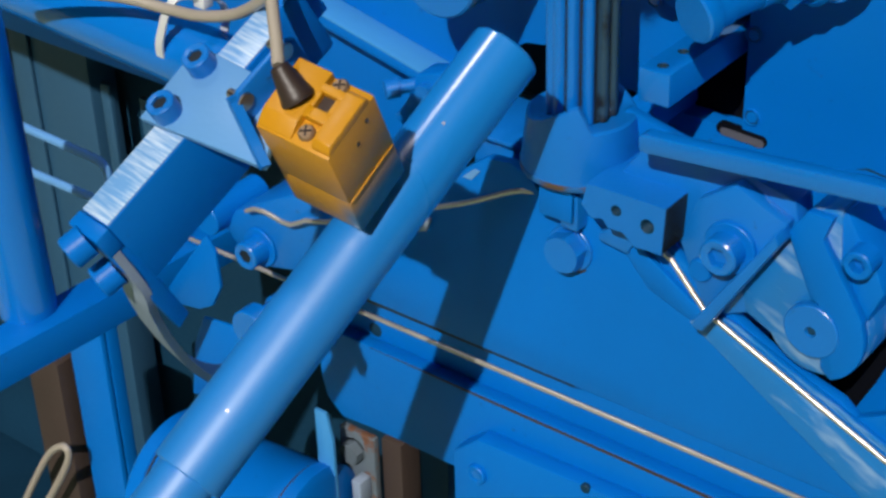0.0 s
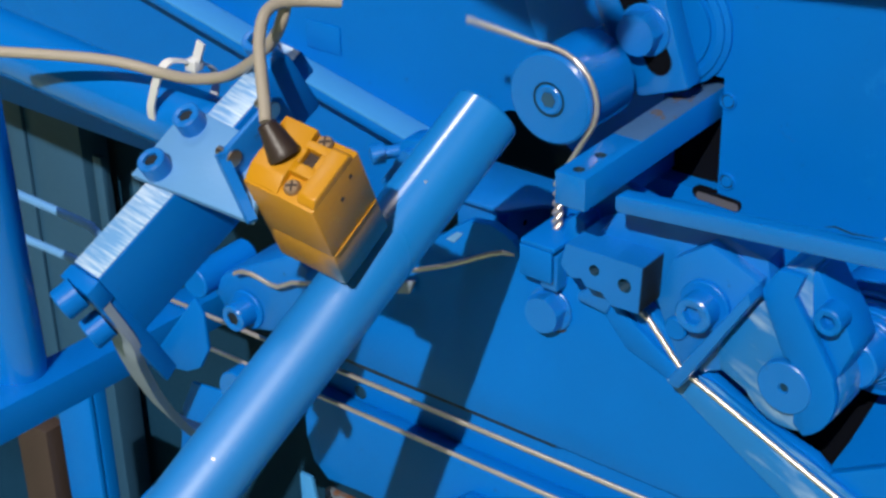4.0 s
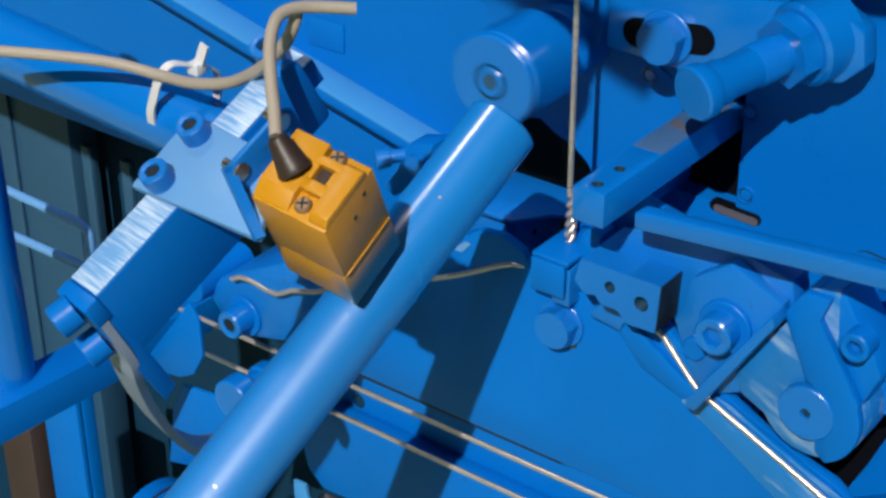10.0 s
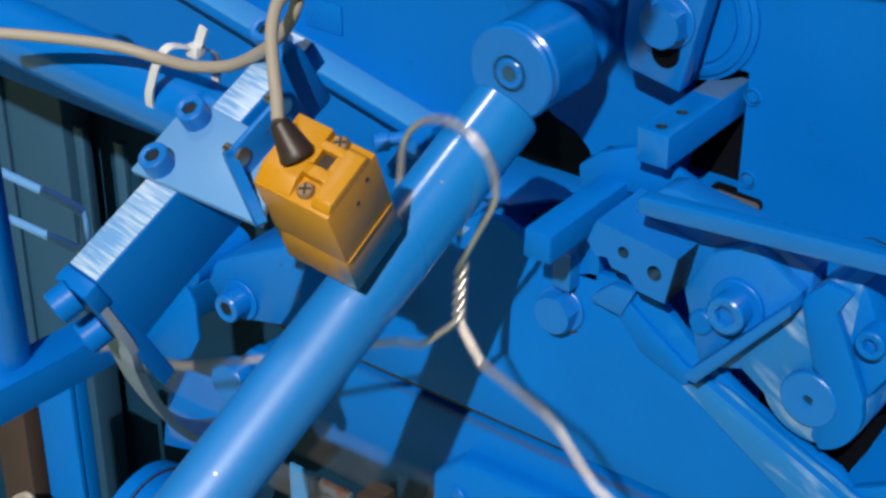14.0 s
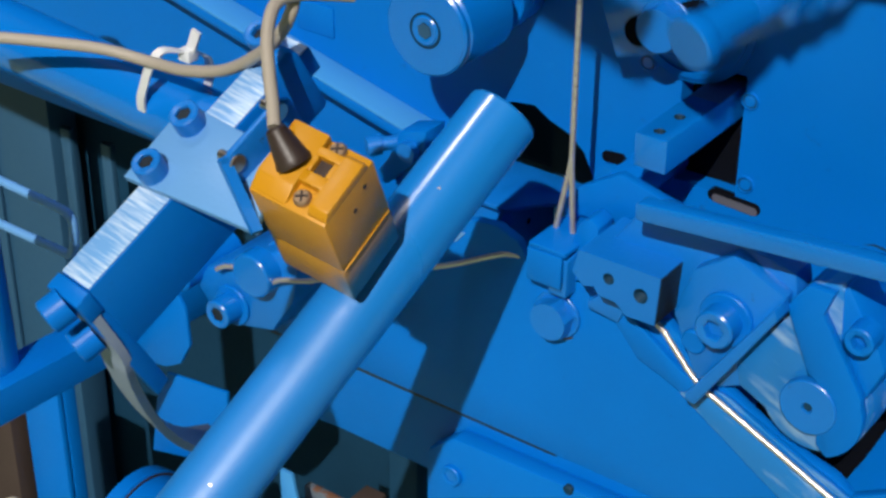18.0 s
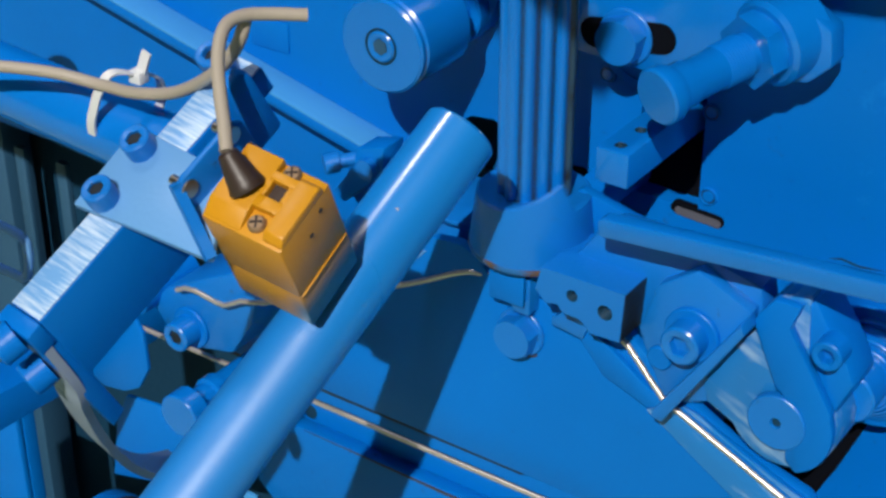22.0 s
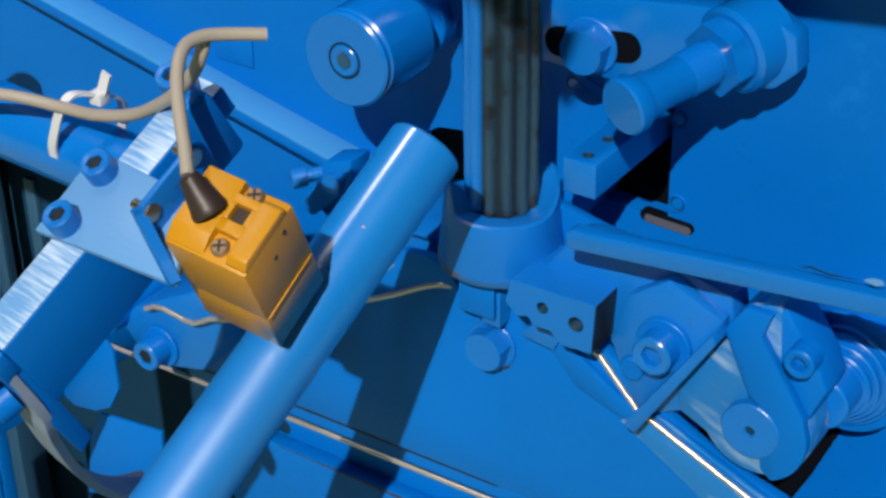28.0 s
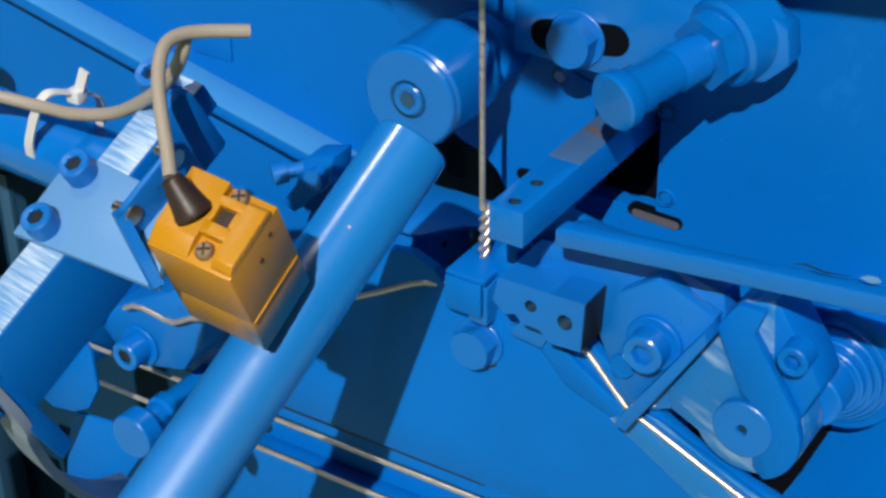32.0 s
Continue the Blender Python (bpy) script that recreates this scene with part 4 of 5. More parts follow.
def upper_slide():
    ob = thing("upper_slide", "blue painted square slide bar with two tapped holes", "slide bar", pose(0.0425, 0.0, 0.1015))
    bm = drilled([(-0.0084, 0.0), (0.0084, 0.0), (0.0084, 0.20), (-0.0084, 0.20)], [(0.0, 0.0075, 0.0029), (0.0, 0.026, 0.0029)], -0.0086, 0.0086, 0.006)
    turn = Matrix.Rotation(radians(-90), 4, "X")
    bmesh.ops.transform(bm, matrix=turn, verts=bm.verts)
    bmesh.ops.bevel(bm, geom=[e for e in bm.edges if e.calc_length() > 0.012 and len(e.link_faces) == 2 and e.calc_face_angle(0) > 0.3], offset=0.0007, segments=2, affect="EDGES", profile=0.5)
    part("bar", bm, BLUE_GLOSS, ob)
    for y in (0.0075, 0.026):
        thread((0, y, 0.0086), (0, 0, -1), 0.0029, 0.0058, 4, ob)
    part("scuffed_top", block((-0.0080, 0.050, 0.0085), (0.0080, 0.14, 0.0088), 0.0001), SCUFF, ob, "scuffed greyish rear top")
    return ob


def lower_slide():
    ob = thing("lower_slide", "blue painted lower ejector bar", "slide bar", pose(0.0135, 0.0, 0.0620))
    part("bar", block((-0.0075, 0.0, -0.0075), (0.0075, 0.20, 0.0075), 0.0008), BLUE, ob)
    return ob


def bumper_lever():
    """The lever with the adjusting slot, and the stop screw on its end."""
    ob = thing("bumper_lever", "blue painted slotted lever with an adjustable stop screw", "lever", pose(0.0248, -0.010, 0.1476))
    part("lever_plate", prism(xz((-34, -14), (-34, 16), (-20, 22), (84, 34), (98, 26), (100, 10), (90, 0), (30, -16)), 0.054, 0.068, 0.0015), BLUE_GLOSS, ob)
    # Near-black sheet: the slot's shade is put into its colour.
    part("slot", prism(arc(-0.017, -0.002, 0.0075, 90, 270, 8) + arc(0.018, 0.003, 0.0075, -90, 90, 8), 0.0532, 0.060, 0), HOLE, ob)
    hex_head((0.0, 0.052, 0.0), (0, -1, 0), 0.0118, 0.009, BLUE_WORN, ob, washer=0.0138)
    a, b = Vector((0.0500, -0.010, 0.0072)), Vector((0.0760, 0.062, 0.0180))
    d = (b - a).normalized()
    part("boss", rod(b - d * 0.016, b + d * 0.008, 0.0200, 40, 0.002), BLUE_GLOSS, ob)
    s = part("stop_screw", lathe([(0, 0), (0.0118, 0), (0.0128, 0.001), (0.0128, 0.006), (0.0112, 0.009), (0.0104, 0.011), (0.0104, 0.016), (0.0094, 0.018), (0.0094, 0.06), (0, 0.06)], a, d, 40), BLUE_GLOSS, ob)
    for k in range(9):
        part("thread", lathe([(0.0094, 0), (0.0101, 0.0006), (0.0094, 0.0012)], a + d * (0.034 + 0.0016 * k), d, 28), BLUE, s)
    hex_head(b - d * 0.026, d, 0.0170, 0.010, BLUE_GLOSS, ob, name="lock_nut", spin=0.2)
    return ob


PIN = Vector((0.1410, 0.0, 0.0105))


def jaw_lever():
    """The moving jaw: lever on its pivot pin, tapped jaw block, wire bracket."""
    ob = thing("jaw_lever", "blue painted pivoting jaw lever with tapped jaw block", "lever", Matrix.Translation(PIN))

    def rel(*pairs):
        return [(a * MM - PIN.x, b * MM - PIN.z) for a, b in pairs]

    lobe = [(a, b) for a, b in arc(0.0, 0.0, 0.0265, -150, 8, 18)]
    part("lever_body", prism(lobe + rel((166, 18), (162, 27), (155, 36), (150, 48), (149, 60), (148, 76), (132, 70), (126, 61), (124, 50), (112, 34), (100, 22), (104, 4)), -0.0065, 0.020, 0.0012), RUBBED, ob, "rubbed bare pivot lobe")
    part("lever_cheek", prism(rel((124.8, 57.9), (127, 62.5), (133.4, 72), (146, 72), (142.1, 59.8), (154.5, 40.5), (165, 24)) + [(a, b) for a, b in arc(0.0, 0.0, 0.0262, 22, -64, 12)] + rel((147, -8), (143, 25.5), (138.8, 27.6)), -0.0115, -0.0060, 0.0008), BLUE, ob)
    part("lever_flank", prism(rel((133.6, 71.5), (150, 75), (155.5, 66), (166.5, 50.2), (172, 38.5), (166, 24), (160, 9), (154, 8), (150, 40)), -0.0058, 0.0190, 0.0030), BLUE, ob)
    part("pivot_pin", lathe([(0, 0), (0.0140, 0), (0.0140, 0.0040), (0.0134, 0.0046), (0.0028, 0.0046), (0.0024, 0.0030), (0, 0.0030)], (0, -0.0080, 0), (0, -1, 0), 48), BLUE_WORN, ob)
    # Dark disc for the shade in the pin's centre hole.
    part("pin_hole_shade", lathe([(0, 0.0031), (0.0022, 0.0031), (0.0022, 0.0034), (0, 0.0034)], (0, -0.0080, 0), (0, -1, 0), 20), DARK, ob)
    cap_screw((0.0205, -0.0056, 0.0457), (0, -1, 0), 0.0070, 0.0114, BLUE, ob)
    part("carrier", prism(rel((22, 36), (30, 55), (44, 75), (50, 77.5), (97, 77), (124, 71), (126, 60), (104, 2), (92, -4), (72, 28)), -0.004, 0.012, 0.0012), BLUE_WORN, ob, "worn carrier plate")
    jb = part("jaw_block", drilled(rel((21, 44), (24, 56.5), (68, 57), (66.5, 31), (51, 30.5), (45, 36), (36, 36), (33, 40), (27, 38)), [(x * MM - PIN.x, z * MM - PIN.z, r * MM) for x, z, r in ((58.3, 44.1, 3.9), (40.8, 46.9, 3.0))], -0.0236, 0.016, 0.009), BLUE_WORN, ob)
    for x, z, r in ((58.3, 44.1, 3.9), (40.8, 46.9, 3.0)):
        thread((x * MM - PIN.x, -0.0236, z * MM - PIN.z), (0, 1, 0), r * MM, 0.0085, 6, jb)
    # Dark sheet on the right end: that side's shade put in as colour.
    part("shaded_end_face", prism(rel((68.0, 56.4), (68.4, 56.4), (66.9, 31.4), (66.5, 31.4)), -0.0230, 0.010, 0), GREASE, jb, "end face darkened for the shade on it")
    br = part("wire_bracket", prism(rel((70, 34), (78, 60), (97, 74), (124, 62), (124, 55), (92, 6), (85, 2), (80, 12)), -0.0120, -0.0040, 0.0008), BLUE_WORN, ob)
    part("bracket_lip", prism(rel((124.5, 62), (126.5, 57), (90.5, -3.5), (84.5, -2.5), (86, 2)), -0.0235, -0.0095, 0.0007), BLUE_WORN, br)
    part("washer", rod(Vector((0.0975 - PIN.x, -0.0120, 0.0415 - PIN.z)), Vector((0.0975 - PIN.x, -0.0150, 0.0415 - PIN.z)), 0.0135, 36, 0.0006), BLUE, br)
    cap_screw((0.0970 - PIN.x, -0.0150, 0.0413 - PIN.z), (0, -1, 0), 0.0095, 0.0105, BLUE_GLOSS, br)
    part("set_screw", rod((0.0825 - PIN.x, -0.012, 0.0235 - PIN.z), (0.0825 - PIN.x, -0.0150, 0.0235 - PIN.z), 0.0062, 28), BLUE, br)
    part("guide_plate", prism(rel((18, 76), (44, 70), (65, 66), (30, 50), (-3, 46), (-10, 35), (-14, 50), (-4, 62)), 0.020, 0.026, 0.0010), BLUE, ob)
    return ob


def left_jaw():
    """The left jaw, which draws back and drops when the knot is let go."""
    ob = thing("left_jaw", "blue painted flat wire jaw beside the fixed jaw", "jaw")
    part("cap", block((-0.0119, -0.0120, 0.0407), (0.0096, 0.040, 0.0432), 0.0006), BLUE, ob)
    bm = block((-0.0119, -0.0105, 0.0270), (-0.0020, 0.038, 0.0405), 0.0006)
    block((-0.0119, -0.0128, 0.0225), (0.0078, -0.0106, 0.0405), 0.0005, bm)
    part("foot", bm, BLUE, ob)
    return ob


def guide_bar():
    ob = thing("guide_bar", "long blue painted guide bar in front of the jaw lever", "guide bar")
    part("bar", prism(xz((57.3, 89.6), (57.3, 96.4), (59.8, 97.9), (322, 122.5), (322, 113.7), (59.8, 88.6)), -0.0330, -0.0250, 0.0008), BLUE_GLOSS, ob)
    part("chip", prism(xz((190, 116.2), (193, 118.1), (197, 118.4), (198.5, 116.8), (195, 115.2)), -0.0334, -0.0329, 0), PALE, ob, "bare chip in the paint")
    part("crack", prism(xz((163, 113.4), (168, 114.5), (176, 113.6), (188, 115.6), (176, 114.4), (168, 115.3)), -0.0332, -0.0329, 0), DARK, ob, "dark crack in the paint")
    part("stay", block((0.300, -0.0251, 0.1135), (0.316, 0.0722, 0.1195), 0.0006), BLUE, ob)
    return ob


def stepped_boss():
    """The turned bearing boss behind the jaw lever: flange, steps and journal on one axis."""
    ob = thing("bearing_boss", "blue painted stepped bearing boss behind the jaw lever", "bearing")
    c, d = (0.1615, 0.0722, 0.0172), (0, -1, 0)
    part("flange", lathe([(0, 0), (0.0315, 0), (0.0315, 0.0285), (0.0308, 0.0292), (0, 0.0292)], c, d, 64), BLUE, ob)
    for r, h in ((0.0262, 0.0322), (0.0232, 0.0352), (0.0202, 0.0382), (0.0172, 0.0412)):
        part("step", lathe([(0, 0.029), (r, 0.029), (r, h - 0.0005), (r - 0.0005, h), (r - 0.0014, h), (r - 0.0018, h - 0.0012), (0, h - 0.0012)], c, d, 56), BLUE_GLOSS, ob)
    part("journal", lathe([(0, 0.034), (0.0135, 0.034), (0.0135, 0.0565), (0.0125, 0.0575), (0, 0.0575)], c, d, 40), BLUE_GLOSS, ob)
    return ob


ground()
shed()
back_plate()
front_plate()
rail()
chute_tube()
proximity_sensor()
sensor_cable()
sensor_bracket()
frame_pipe()
left_frame()
END_STOP = clamp_arm()
stepped_boss()
guide_bar()
COVER = channel_cover()
SPINDLE = spindle()
WHEEL = wheel_arm()
UPPER = upper_slide()
LOWER = lower_slide()
BUMPER = bumper_lever()
JAW = jaw_lever()
LEFT_JAW = left_jaw()


# ---- the working cycle ----
PERIOD, START = 3.139, 10.0


def curve(table):
    """A value over the cycle's phase, from rows of (phase, value ...), eased between rows."""
    rows = sorted((p % PERIOD, *v) for p, *v in table)
    rows = [(rows[-1][0] - PERIOD, *rows[-1][1:])] + rows + [(rows[0][0] + PERIOD, *rows[0][1:])]

    def at(t):
        p = (t - START) % PERIOD
        for a, b in zip(rows, rows[1:]):
            if a[0] <= p <= b[0]:
                k = (p - a[0]) / max(b[0] - a[0], 1e-6)
                return [u + (w - u) * k for u, w in zip(a[1:], b[1:])]
        return list(rows[0][1:])

    return at


def times_of(phases):
    out = {0.0, 32.0}
    for k in range(-5, 9):
        for p in phases:
            t = round(START + PERIOD * k + p % PERIOD, 3)
            if 0 < t < 32:
                out.add(t)
    good, last = [], -1
    for t in sorted(out):
        if frame(t) != last:
            good.append(t)
            last = frame(t)
    return good


def key(ob, table, make):
    f = curve(table)
    walk(ob, [(t, make(t, *f(t))) for t in times_of([r[0] for r in table])])


LIFT = [(-0.37, 0.0), (-0.33, 0.006), (-0.29, 0.021), (-0.2, 0.053), (-0.145, 0.090), (-0.1, 0.120), (0.0, 0.180), (0.12, 0.215), (1.62, 0.215), (1.72, 0.165), (1.8, 0.125), (1.9, 0.076), (2.0, 0.041), (2.1, 0.006), (2.14, 0.0)]
SWING = [(-0.12, -0.080), (0.0, -0.0432), (0.1, -0.0133), (0.2, 0.0005), (0.5, 0.0), (0.65, -0.004), (0.8, -0.0185), (0.9, -0.0402), (1.0, -0.0612), (1.1, -0.078), (1.16, -0.080)]
UPPER_Y = [(-0.27, 0.004), (-0.145, -0.020), (-0.05, -0.049), (0.5, -0.049), (0.68, 0.004)]
LOWER_Y = [(0.58, 0.030), (0.64, -0.030), (0.71, -0.057), (0.8, -0.0556), (0.9, -0.038), (1.0, -0.012), (1.145, 0.008), (1.3, 0.030), (1.45, 0.042), (1.7, 0.030)]
TILT = [(0.08, 0.0), (0.12, 8.0), (0.16, 24.0), (0.21, 55.0), (0.26, 90.0), (0.31, 128.0), (0.36, 152.0), (0.41, 172.0), (0.46, 180.0), (0.51, 166.0), (0.56, 148.0), (0.66, 122.0), (0.76, 90.0), (0.86, 80.0), (0.98, 76.0), (1.56, 76.0), (1.61, 68.0), (1.66, 48.0), (1.71, 20.0), (1.76, 5.0), (1.81, 0.0)]
COVER_UP = [(0.8, 0.0), (0.84, 0.010), (0.9, 0.042), (0.95, 0.048), (2.03, 0.048), (2.1, 0.036), (2.2, 0.008), (2.28, 0.0)]
JAW_OPEN = [(0.38, 0.0), (0.5, 4.0), (0.58, 7.0), (0.9, 8.0), (1.0, 13.0), (1.13, 17.5), (1.3, 18.0), (1.43, 12.0), (1.5, 1.5), (1.56, 0.0)]

LEFT_JAW_AT = [(0.42, 0.0, 0.0), (0.52, 0.036, 0.0), (0.60, 0.036, -0.024), (1.42, 0.036, -0.024), (1.50, 0.036, 0.0), (1.58, 0.0, 0.0)]
STOP_AT = [(0.855, 0.022, 0.0, 0.014), (0.955, 0.014, 0.110, 0.056), (1.225, 0.014, 0.110, 0.056), (1.305, 0.031, 0.021, 0.082), (1.885, 0.031, 0.021, 0.082), (1.975, 0.014, 0.110, 0.056), (2.325, 0.014, 0.110, 0.056), (2.445, 0.022, 0.0, 0.014)]

# ---- baling wire ----
JAW_POINT = Vector((-0.003, 0.008, 0.040))
KNOT_TOP = 0.068
WIRE_R = 0.00145
TWIST, FINE, UPPER_SEG, TAIL_SEG = 22, 0.0026, 0.006, 0.010


def along(path, lengths):
    """Points at the given distances along a line of points."""
    out, k, gone = [], 0, 0.0
    for s in lengths:
        while k < len(path) - 2 and gone + (path[k + 1] - path[k]).length < s:
            gone += (path[k + 1] - path[k]).length
            k += 1
        step = path[k + 1] - path[k]
        out.append(path[k] + step.normalized() * (s - gone))
    return out


UP_LONG = [FINE * k for k in range(TWIST + 1)] + [FINE * TWIST + UPPER_SEG * (k + 1) for k in range(23)]
UP_SHORT = [FINE * k for k in range(17)]
TAIL_LONG = [TAIL_SEG * k for k in range(31)]
TAIL_LEFT = [0.007 * k for k in range(32)]


def knot(turns, phase, lean):
    """One strand from the jaw up: a helix of that many turns, or a straight leaning strand."""
    n = 120
    pts = []
    for k in range(n + 1):
        f = k / n
        a = 2 * math.pi * turns * f + phase
        r = 0.0017
        off = Vector((math.cos(a) * r, math.sin(a) * r, 0)) if turns else Vector((lean * (1 - f), 0, 0))
        rise = ((KNOT_TOP if turns else 0.0815) - JAW_POINT.z) * f
        pts.append(JAW_POINT + Vector((0, 0.002 * f, rise)) + off)
    return pts


def long_up(p, turns):
    """The tall strand: up through the knot, then round the forming wheel as it swings under it."""
    pts = knot(turns, 0.0, 0.004)
    top = pts[-1].copy()
    wraps = [(0.0, 0.0), (0.1, 0.0), (0.15, 8.0), (0.2, 62.0), (0.3, 128.0), (0.4, 172.0), (0.5, 190.0), (0.6, 204.0)]
    x = curve(SWING)(START + p)[0]
    c = Vector((x, 0.0, 0.311 - math.sqrt(PIVOT_R**2 - (x + 0.012) ** 2)))
    r = WHEEL_R + 0.0012
    if p < 0.06:
        return pts + [top + Vector((0, 0, 0.05 * k)) for k in range(1, 6)]
    for (p0, w0), (p1, w1) in zip(wraps, wraps[1:]):
        if p0 <= p <= p1:
            wrap = radians(w0 + (w1 - w0) * (p - p0) / (p1 - p0))
    dx, dz = top.x - c.x, top.z - c.z
    d = math.hypot(dx, dz)
    a0 = math.atan2(dz, dx) + math.acos(min(1, r / d))
    y1 = -0.0005
    n = 24
    for k in range(n + 1):
        a = a0 + wrap * k / n
        pts.append(Vector((c.x + r * math.cos(a), y1 + (0.002 if p < 0.2 else 0.0), c.z + r * math.sin(a))))
    a = a0 + wrap
    pts.append(pts[-1] + Vector((-math.sin(a), 0, math.cos(a))) * 0.3)
    return pts


GUIDE = [Vector(v) for v in ((0.0576, -0.003, 0.0190), (0.0822, -0.0066, -0.0036), (0.1541, -0.0066, -0.0366), (0.50, -0.0066, -0.1955))]
LEFT_GUIDE = smooth_path([(-0.0205, 0.002, 0.0235), (-0.0345, 0.0, 0.0220), (-0.067, -0.004, 0.0052), (-0.110, -0.026, -0.006), (-0.136, -0.038, -0.0135), (-0.149, -0.040, -0.0160), (-0.162, -0.040, -0.0235), (-0.176, -0.040, -0.0220),
                          (-0.187, -0.040, -0.0215), (-0.197, -0.040, -0.0270), (-0.2035, -0.040, -0.0360), (-0.2085, -0.040, -0.0460)], 3) + [Vector((-0.62, -0.040, -0.92))]


def shapes_at(q):
    """Both wires' points at a time of their life, which runs from 1.0 past the next cycle's 1.7."""
    if q < 1.47:
        shift = 0.55 * max(0.0, (1.13 - q) / 0.13)
        line = [Vector((0.50, -0.0066, -0.1955)), Vector((0.1541, -0.0066, -0.0366)), Vector((0.0822, -0.0066, 0.0000)), Vector((-0.070, -0.010, 0.1725)), Vector((-0.35, -0.010, 0.500))]
        whole = [-s for s in reversed(TAIL_LONG)] + UP_LONG[1:]
        n = len(TAIL_LONG) - 1
        start = (line[1] - line[0]).length + (line[2] - line[1]).length + 0.085 - shift
        w1 = [p for p in along(line, [max(0.0001 * k, start + s) for k, s in enumerate(whole)])]
        if shift:
            d = (line[1] - line[0]).normalized()
            w1 = [line[0] + d * (start + s) if start + s < (line[1] - line[0]).length else p for p, s in zip(w1, whole)]
        shift2 = 0.42 * max(0.0, (1.36 - q) / 0.10)
        line2 = list(reversed(LEFT_GUIDE)) + [Vector((0.029, 0.004, 0.060)), Vector((0.12, 0.004, 0.11))]
        L = sum((b - a).length for a, b in zip(line2, line2[1:-2]))
        whole2 = [-s for s in reversed(TAIL_LEFT)] + UP_SHORT[1:]
        d2 = (line2[1] - line2[0]).normalized()
        first = (line2[1] - line2[0]).length
        pos = [L + 0.02 - shift2 + s for s in whole2]
        w2 = [line2[0] + d2 * s if s < first else along(line2, [s])[0] for s in pos]
        return w1, w2
    if q < PERIOD - 0.4:
        turns = 2.6 * min(max((q - 2.15) / 0.6, 0), 1)
    else:
        turns = 2.6
    p = min(max(q - PERIOD, -0.4), 0.6)
    up1 = along(long_up(p, turns), UP_LONG)
    up2 = along(knot(turns, math.pi, -0.0065) + [Vector((-0.003, 0.010, 0.12))], UP_SHORT)
    tail1 = along([up1[0]] + [Vector((0.012, 0.004, 0.0275))] + GUIDE, TAIL_LONG)
    tail2 = along([up2[0]] + LEFT_GUIDE, TAIL_LEFT)
    w1 = list(reversed(tail1))[:-1] + up1
    w2 = list(reversed(tail2))[:-1] + up2
    # the finished tie is carried off the wheel and slides down the chute tube
    ys = [(0.572, 0.0), (0.612, -0.024), (0.652, -0.046), (0.712, -0.068), (0.802, -0.076), (0.842, -0.097), (0.942, -0.124), (1.012, -0.142), (1.042, -0.152), (1.157, -0.185), (1.302, -0.214), (1.447, -0.258), (1.612, -0.34), (1.812, -0.60)]
    g = q - PERIOD
    if g > ys[0][0]:
        y = ys[-1][1]
        for (p0, y0), (p1, y1) in zip(ys, ys[1:]):
            if p0 <= g <= p1:
                y = y0 + (y1 - y0) * (g - p0) / (p1 - p0)
        k = min(1.0, -y / 0.088)
        goal = Vector((0.0091 + 0.1314 * (y + 0.0675), y, 0.1400 + 0.6505 * (y + 0.0675)))
        off = Vector((goal.x * k, y, (goal.z - 0.121) * k))
        w1, w2 = [v + off for v in w1], [v + off for v in w2]
    return w1, w2


def wire_pair():
    """Two wires as chains of short rigid lengths; returns their pieces."""
    made = []
    for label, ups, tail, count in (("bright drawn steel wire bent into a hook", UP_LONG, TAIL_LONG, 0), ("short bright steel wire twisted round the hook wire", UP_SHORT, TAIL_LEFT, 0)):
        root = thing("baling_wire", label, "wire", group="wires being twisted")
        gaps = [b - a for a, b in zip(tail, tail[1:])][::-1] + [b - a for a, b in zip(ups, ups[1:])]
        pieces = []
        for g in gaps:
            key_len = round(g, 5)
            if key_len not in SEGMENTS:
                b = 0.0003
                SEGMENTS[key_len] = mesh_of("wire_length", lathe([(0, -b), (WIRE_R, -b), (WIRE_R, g + b), (0, g + b)], (0, 0, 0), (0, 0, 1), 12), WIRE)
            ob = new("wire_length", SEGMENTS[key_len])
            ob.parent = root
            pieces.append(ob)
        made.append(pieces)
    return made


SEGMENTS = {}
WIRES = [wire_pair(), wire_pair()]


def channel_wire(z):
    ob = thing("feed_wire", "straight bright steel feed wire in the channel", "wire", pose(0.0, -0.002, z), group="feed wires")
    part("strand", rod((-0.30, 0, 0), (0.32, 0, 0), WIRE_R, 12), WIRE, ob)
    return ob


FEED = [channel_wire(-0.0968), channel_wire(-0.1220)]


def piece_pose(a, b):
    turn = (b - a).to_track_quat("Z", "Y").to_matrix().to_4x4()
    return Matrix.Translation(a) @ turn


LIFE = [1.0, 1.04, 1.09, 1.13, 1.26, 1.36, 1.46, 1.50, 1.56, 2.12, 2.30, 2.45, 2.60, 2.76, 3.145, 3.195, 3.245, 3.295, 3.345, 3.395, 3.445, 3.545, 3.645, 3.705,
        3.765, 3.845, 3.99, 4.045, 4.145, 4.245, 4.29, 4.435, 4.58, 4.745, 4.945]


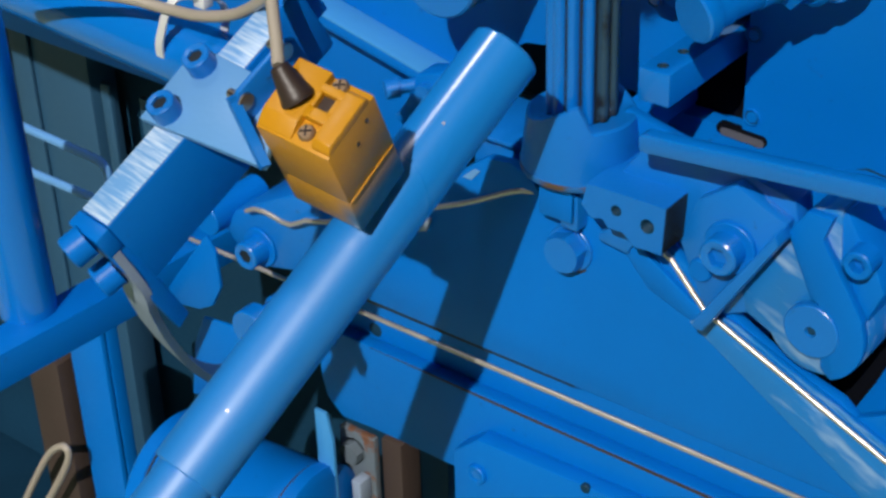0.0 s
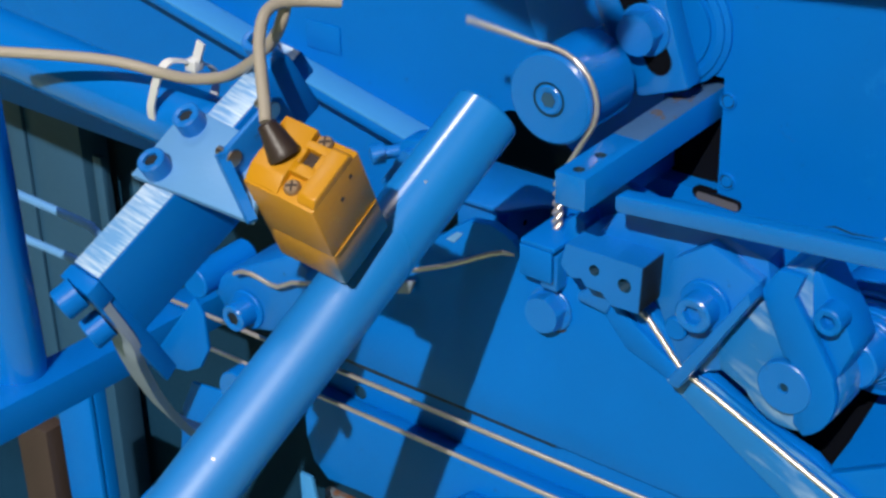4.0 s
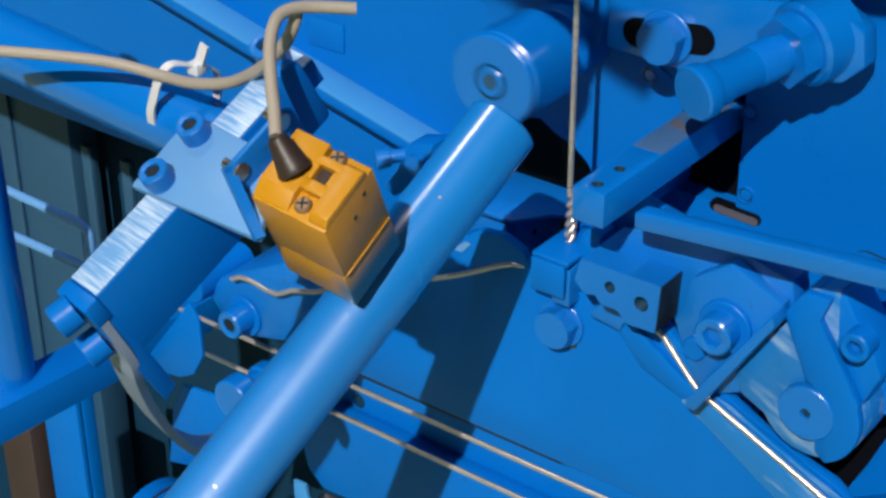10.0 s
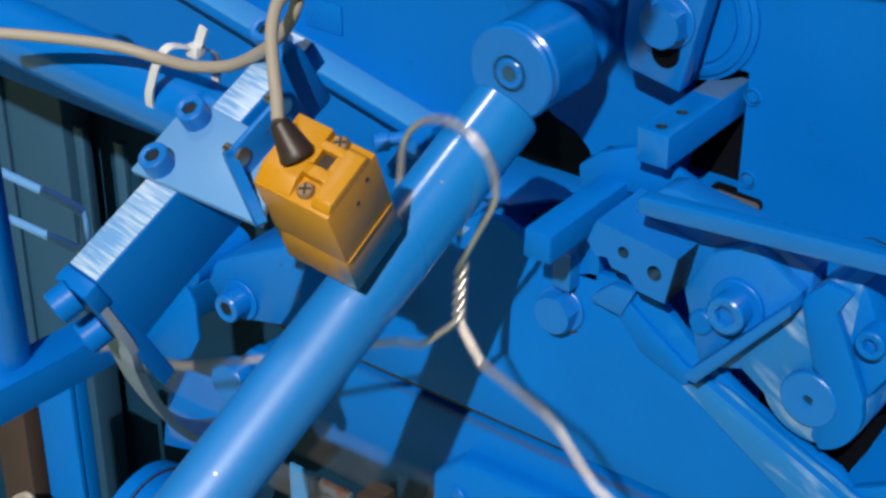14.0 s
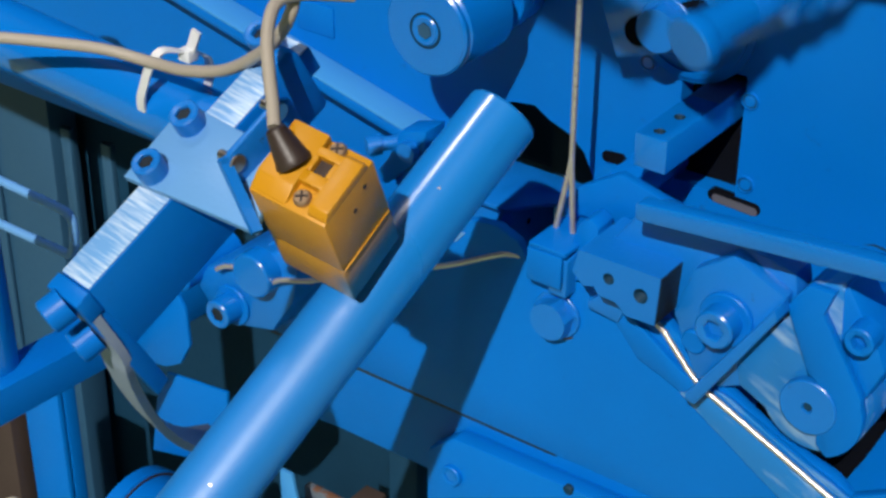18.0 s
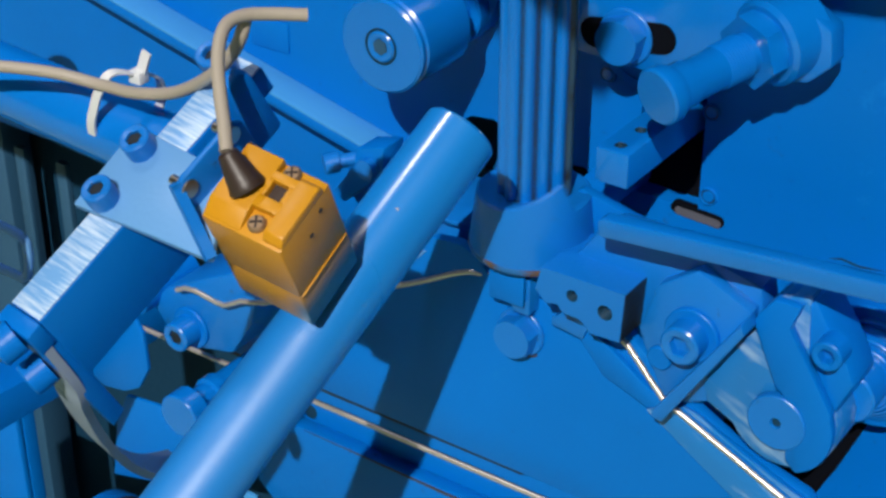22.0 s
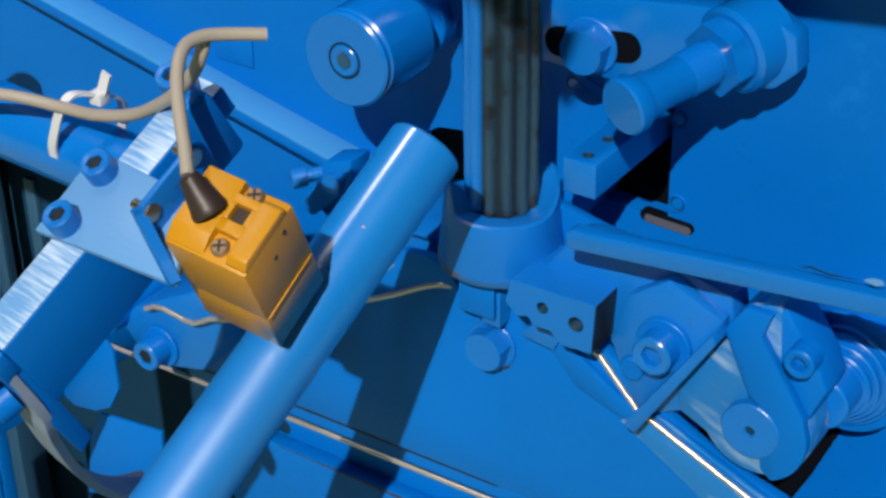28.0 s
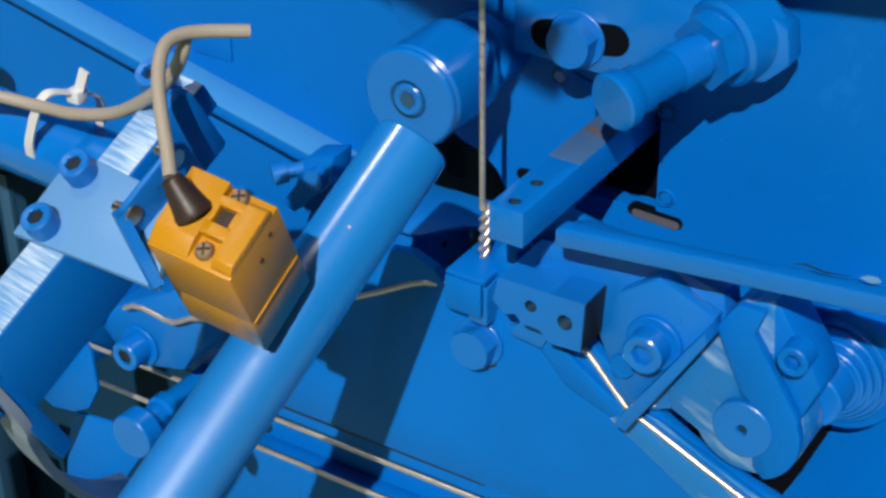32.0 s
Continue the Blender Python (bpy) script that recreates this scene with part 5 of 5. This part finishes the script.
def key_wires():
    shapes = {q: shapes_at(q) for q in LIFE}
    for n, pair in enumerate(WIRES):
        marks = []
        for k in range(-6, 9):
            if k % 2 == n:
                marks += [(START + PERIOD * k + q, q) for q in LIFE]
        marks.sort()
        inside = [m for m in marks if 0 < m[0] < 32]
        before = [m for m in marks if m[0] <= 0][-1:]
        after = [m for m in marks if m[0] >= 32][:1]
        for w, pieces in enumerate(pair):
            for j, ob in enumerate(pieces):
                rows, last = [], None
                for t, q in inside:
                    pts = shapes[q][w]
                    rows.append((t, piece_pose(pts[j], pts[j + 1])))

                def blend(m0, m1, t):
                    f = (t - m0[0]) / max(m1[0] - m0[0], 1e-6)
                    p0, p1 = shapes[m0[1]][w], shapes[m1[1]][w]
                    return piece_pose(p0[j].lerp(p1[j], f), p0[j + 1].lerp(p1[j + 1], f))

                rows.insert(0, (0.0, blend(before[0], inside[0], 0.0)))
                rows.append((32.0, blend(inside[-1], after[0], 32.0)))
                walk(ob, rows)


def motions():
    spin_times = [2.15 + 0.025 * k for k in range(27)]
    lift = curve(LIFT)

    def spindle_pose(t):
        p = (t - START) % PERIOD
        turn = 1080 * min(max((p - 2.15) / 0.65, 0), 1)
        return pose(-0.0018, 0.010, 0.0440 + lift(t)[0], 0, 0, turn)

    walk(SPINDLE, [(t, spindle_pose(t)) for t in times_of([r[0] for r in LIFT] + spin_times)])
    key(WHEEL, SWING, lambda t, x: pose(-0.012, 0.0, 0.311, 0, -math.degrees(math.asin((x + 0.012) / PIVOT_R)), 0))
    key(UPPER, UPPER_Y, lambda t, y: pose(0.0425, y, 0.1015))
    key(LOWER, LOWER_Y, lambda t, y: pose(0.0135, y, 0.0620))
    key(BUMPER, TILT, lambda t, a: pose(0.0248, -0.010, 0.1476, 0, -a, 0))
    key(FEED[0], [(1.94, -0.62, -0.60), (1.98, -0.62, 0.0), (2.09, 0.0, 0.0), (0.83, 0.0, 0.0), (0.90, 0.0, -0.20), (1.02, 0.0, -0.60)], lambda t, x, z: pose(x, -0.002, -0.0968 + z))
    key(FEED[1], [(2.70, -0.62, -0.60), (2.74, -0.62, 0.0), (2.93, 0.0, 0.0), (0.80, 0.0, 0.0), (0.88, 0.0, -0.18), (1.02, 0.0, -0.60)], lambda t, x, z: pose(x, -0.002, -0.1220 + z))
    key(COVER, COVER_UP, lambda t, z: pose(0.0, 0.0, z))
    key_wires()
    key(LEFT_JAW, LEFT_JAW_AT, lambda t, y, z: pose(0.0, y, z))
    key(END_STOP, STOP_AT, lambda t, x, y, z: pose(x, y, z))
    key(JAW, JAW_OPEN, lambda t, a: pose(*PIN, 0, a, 0))


motions()
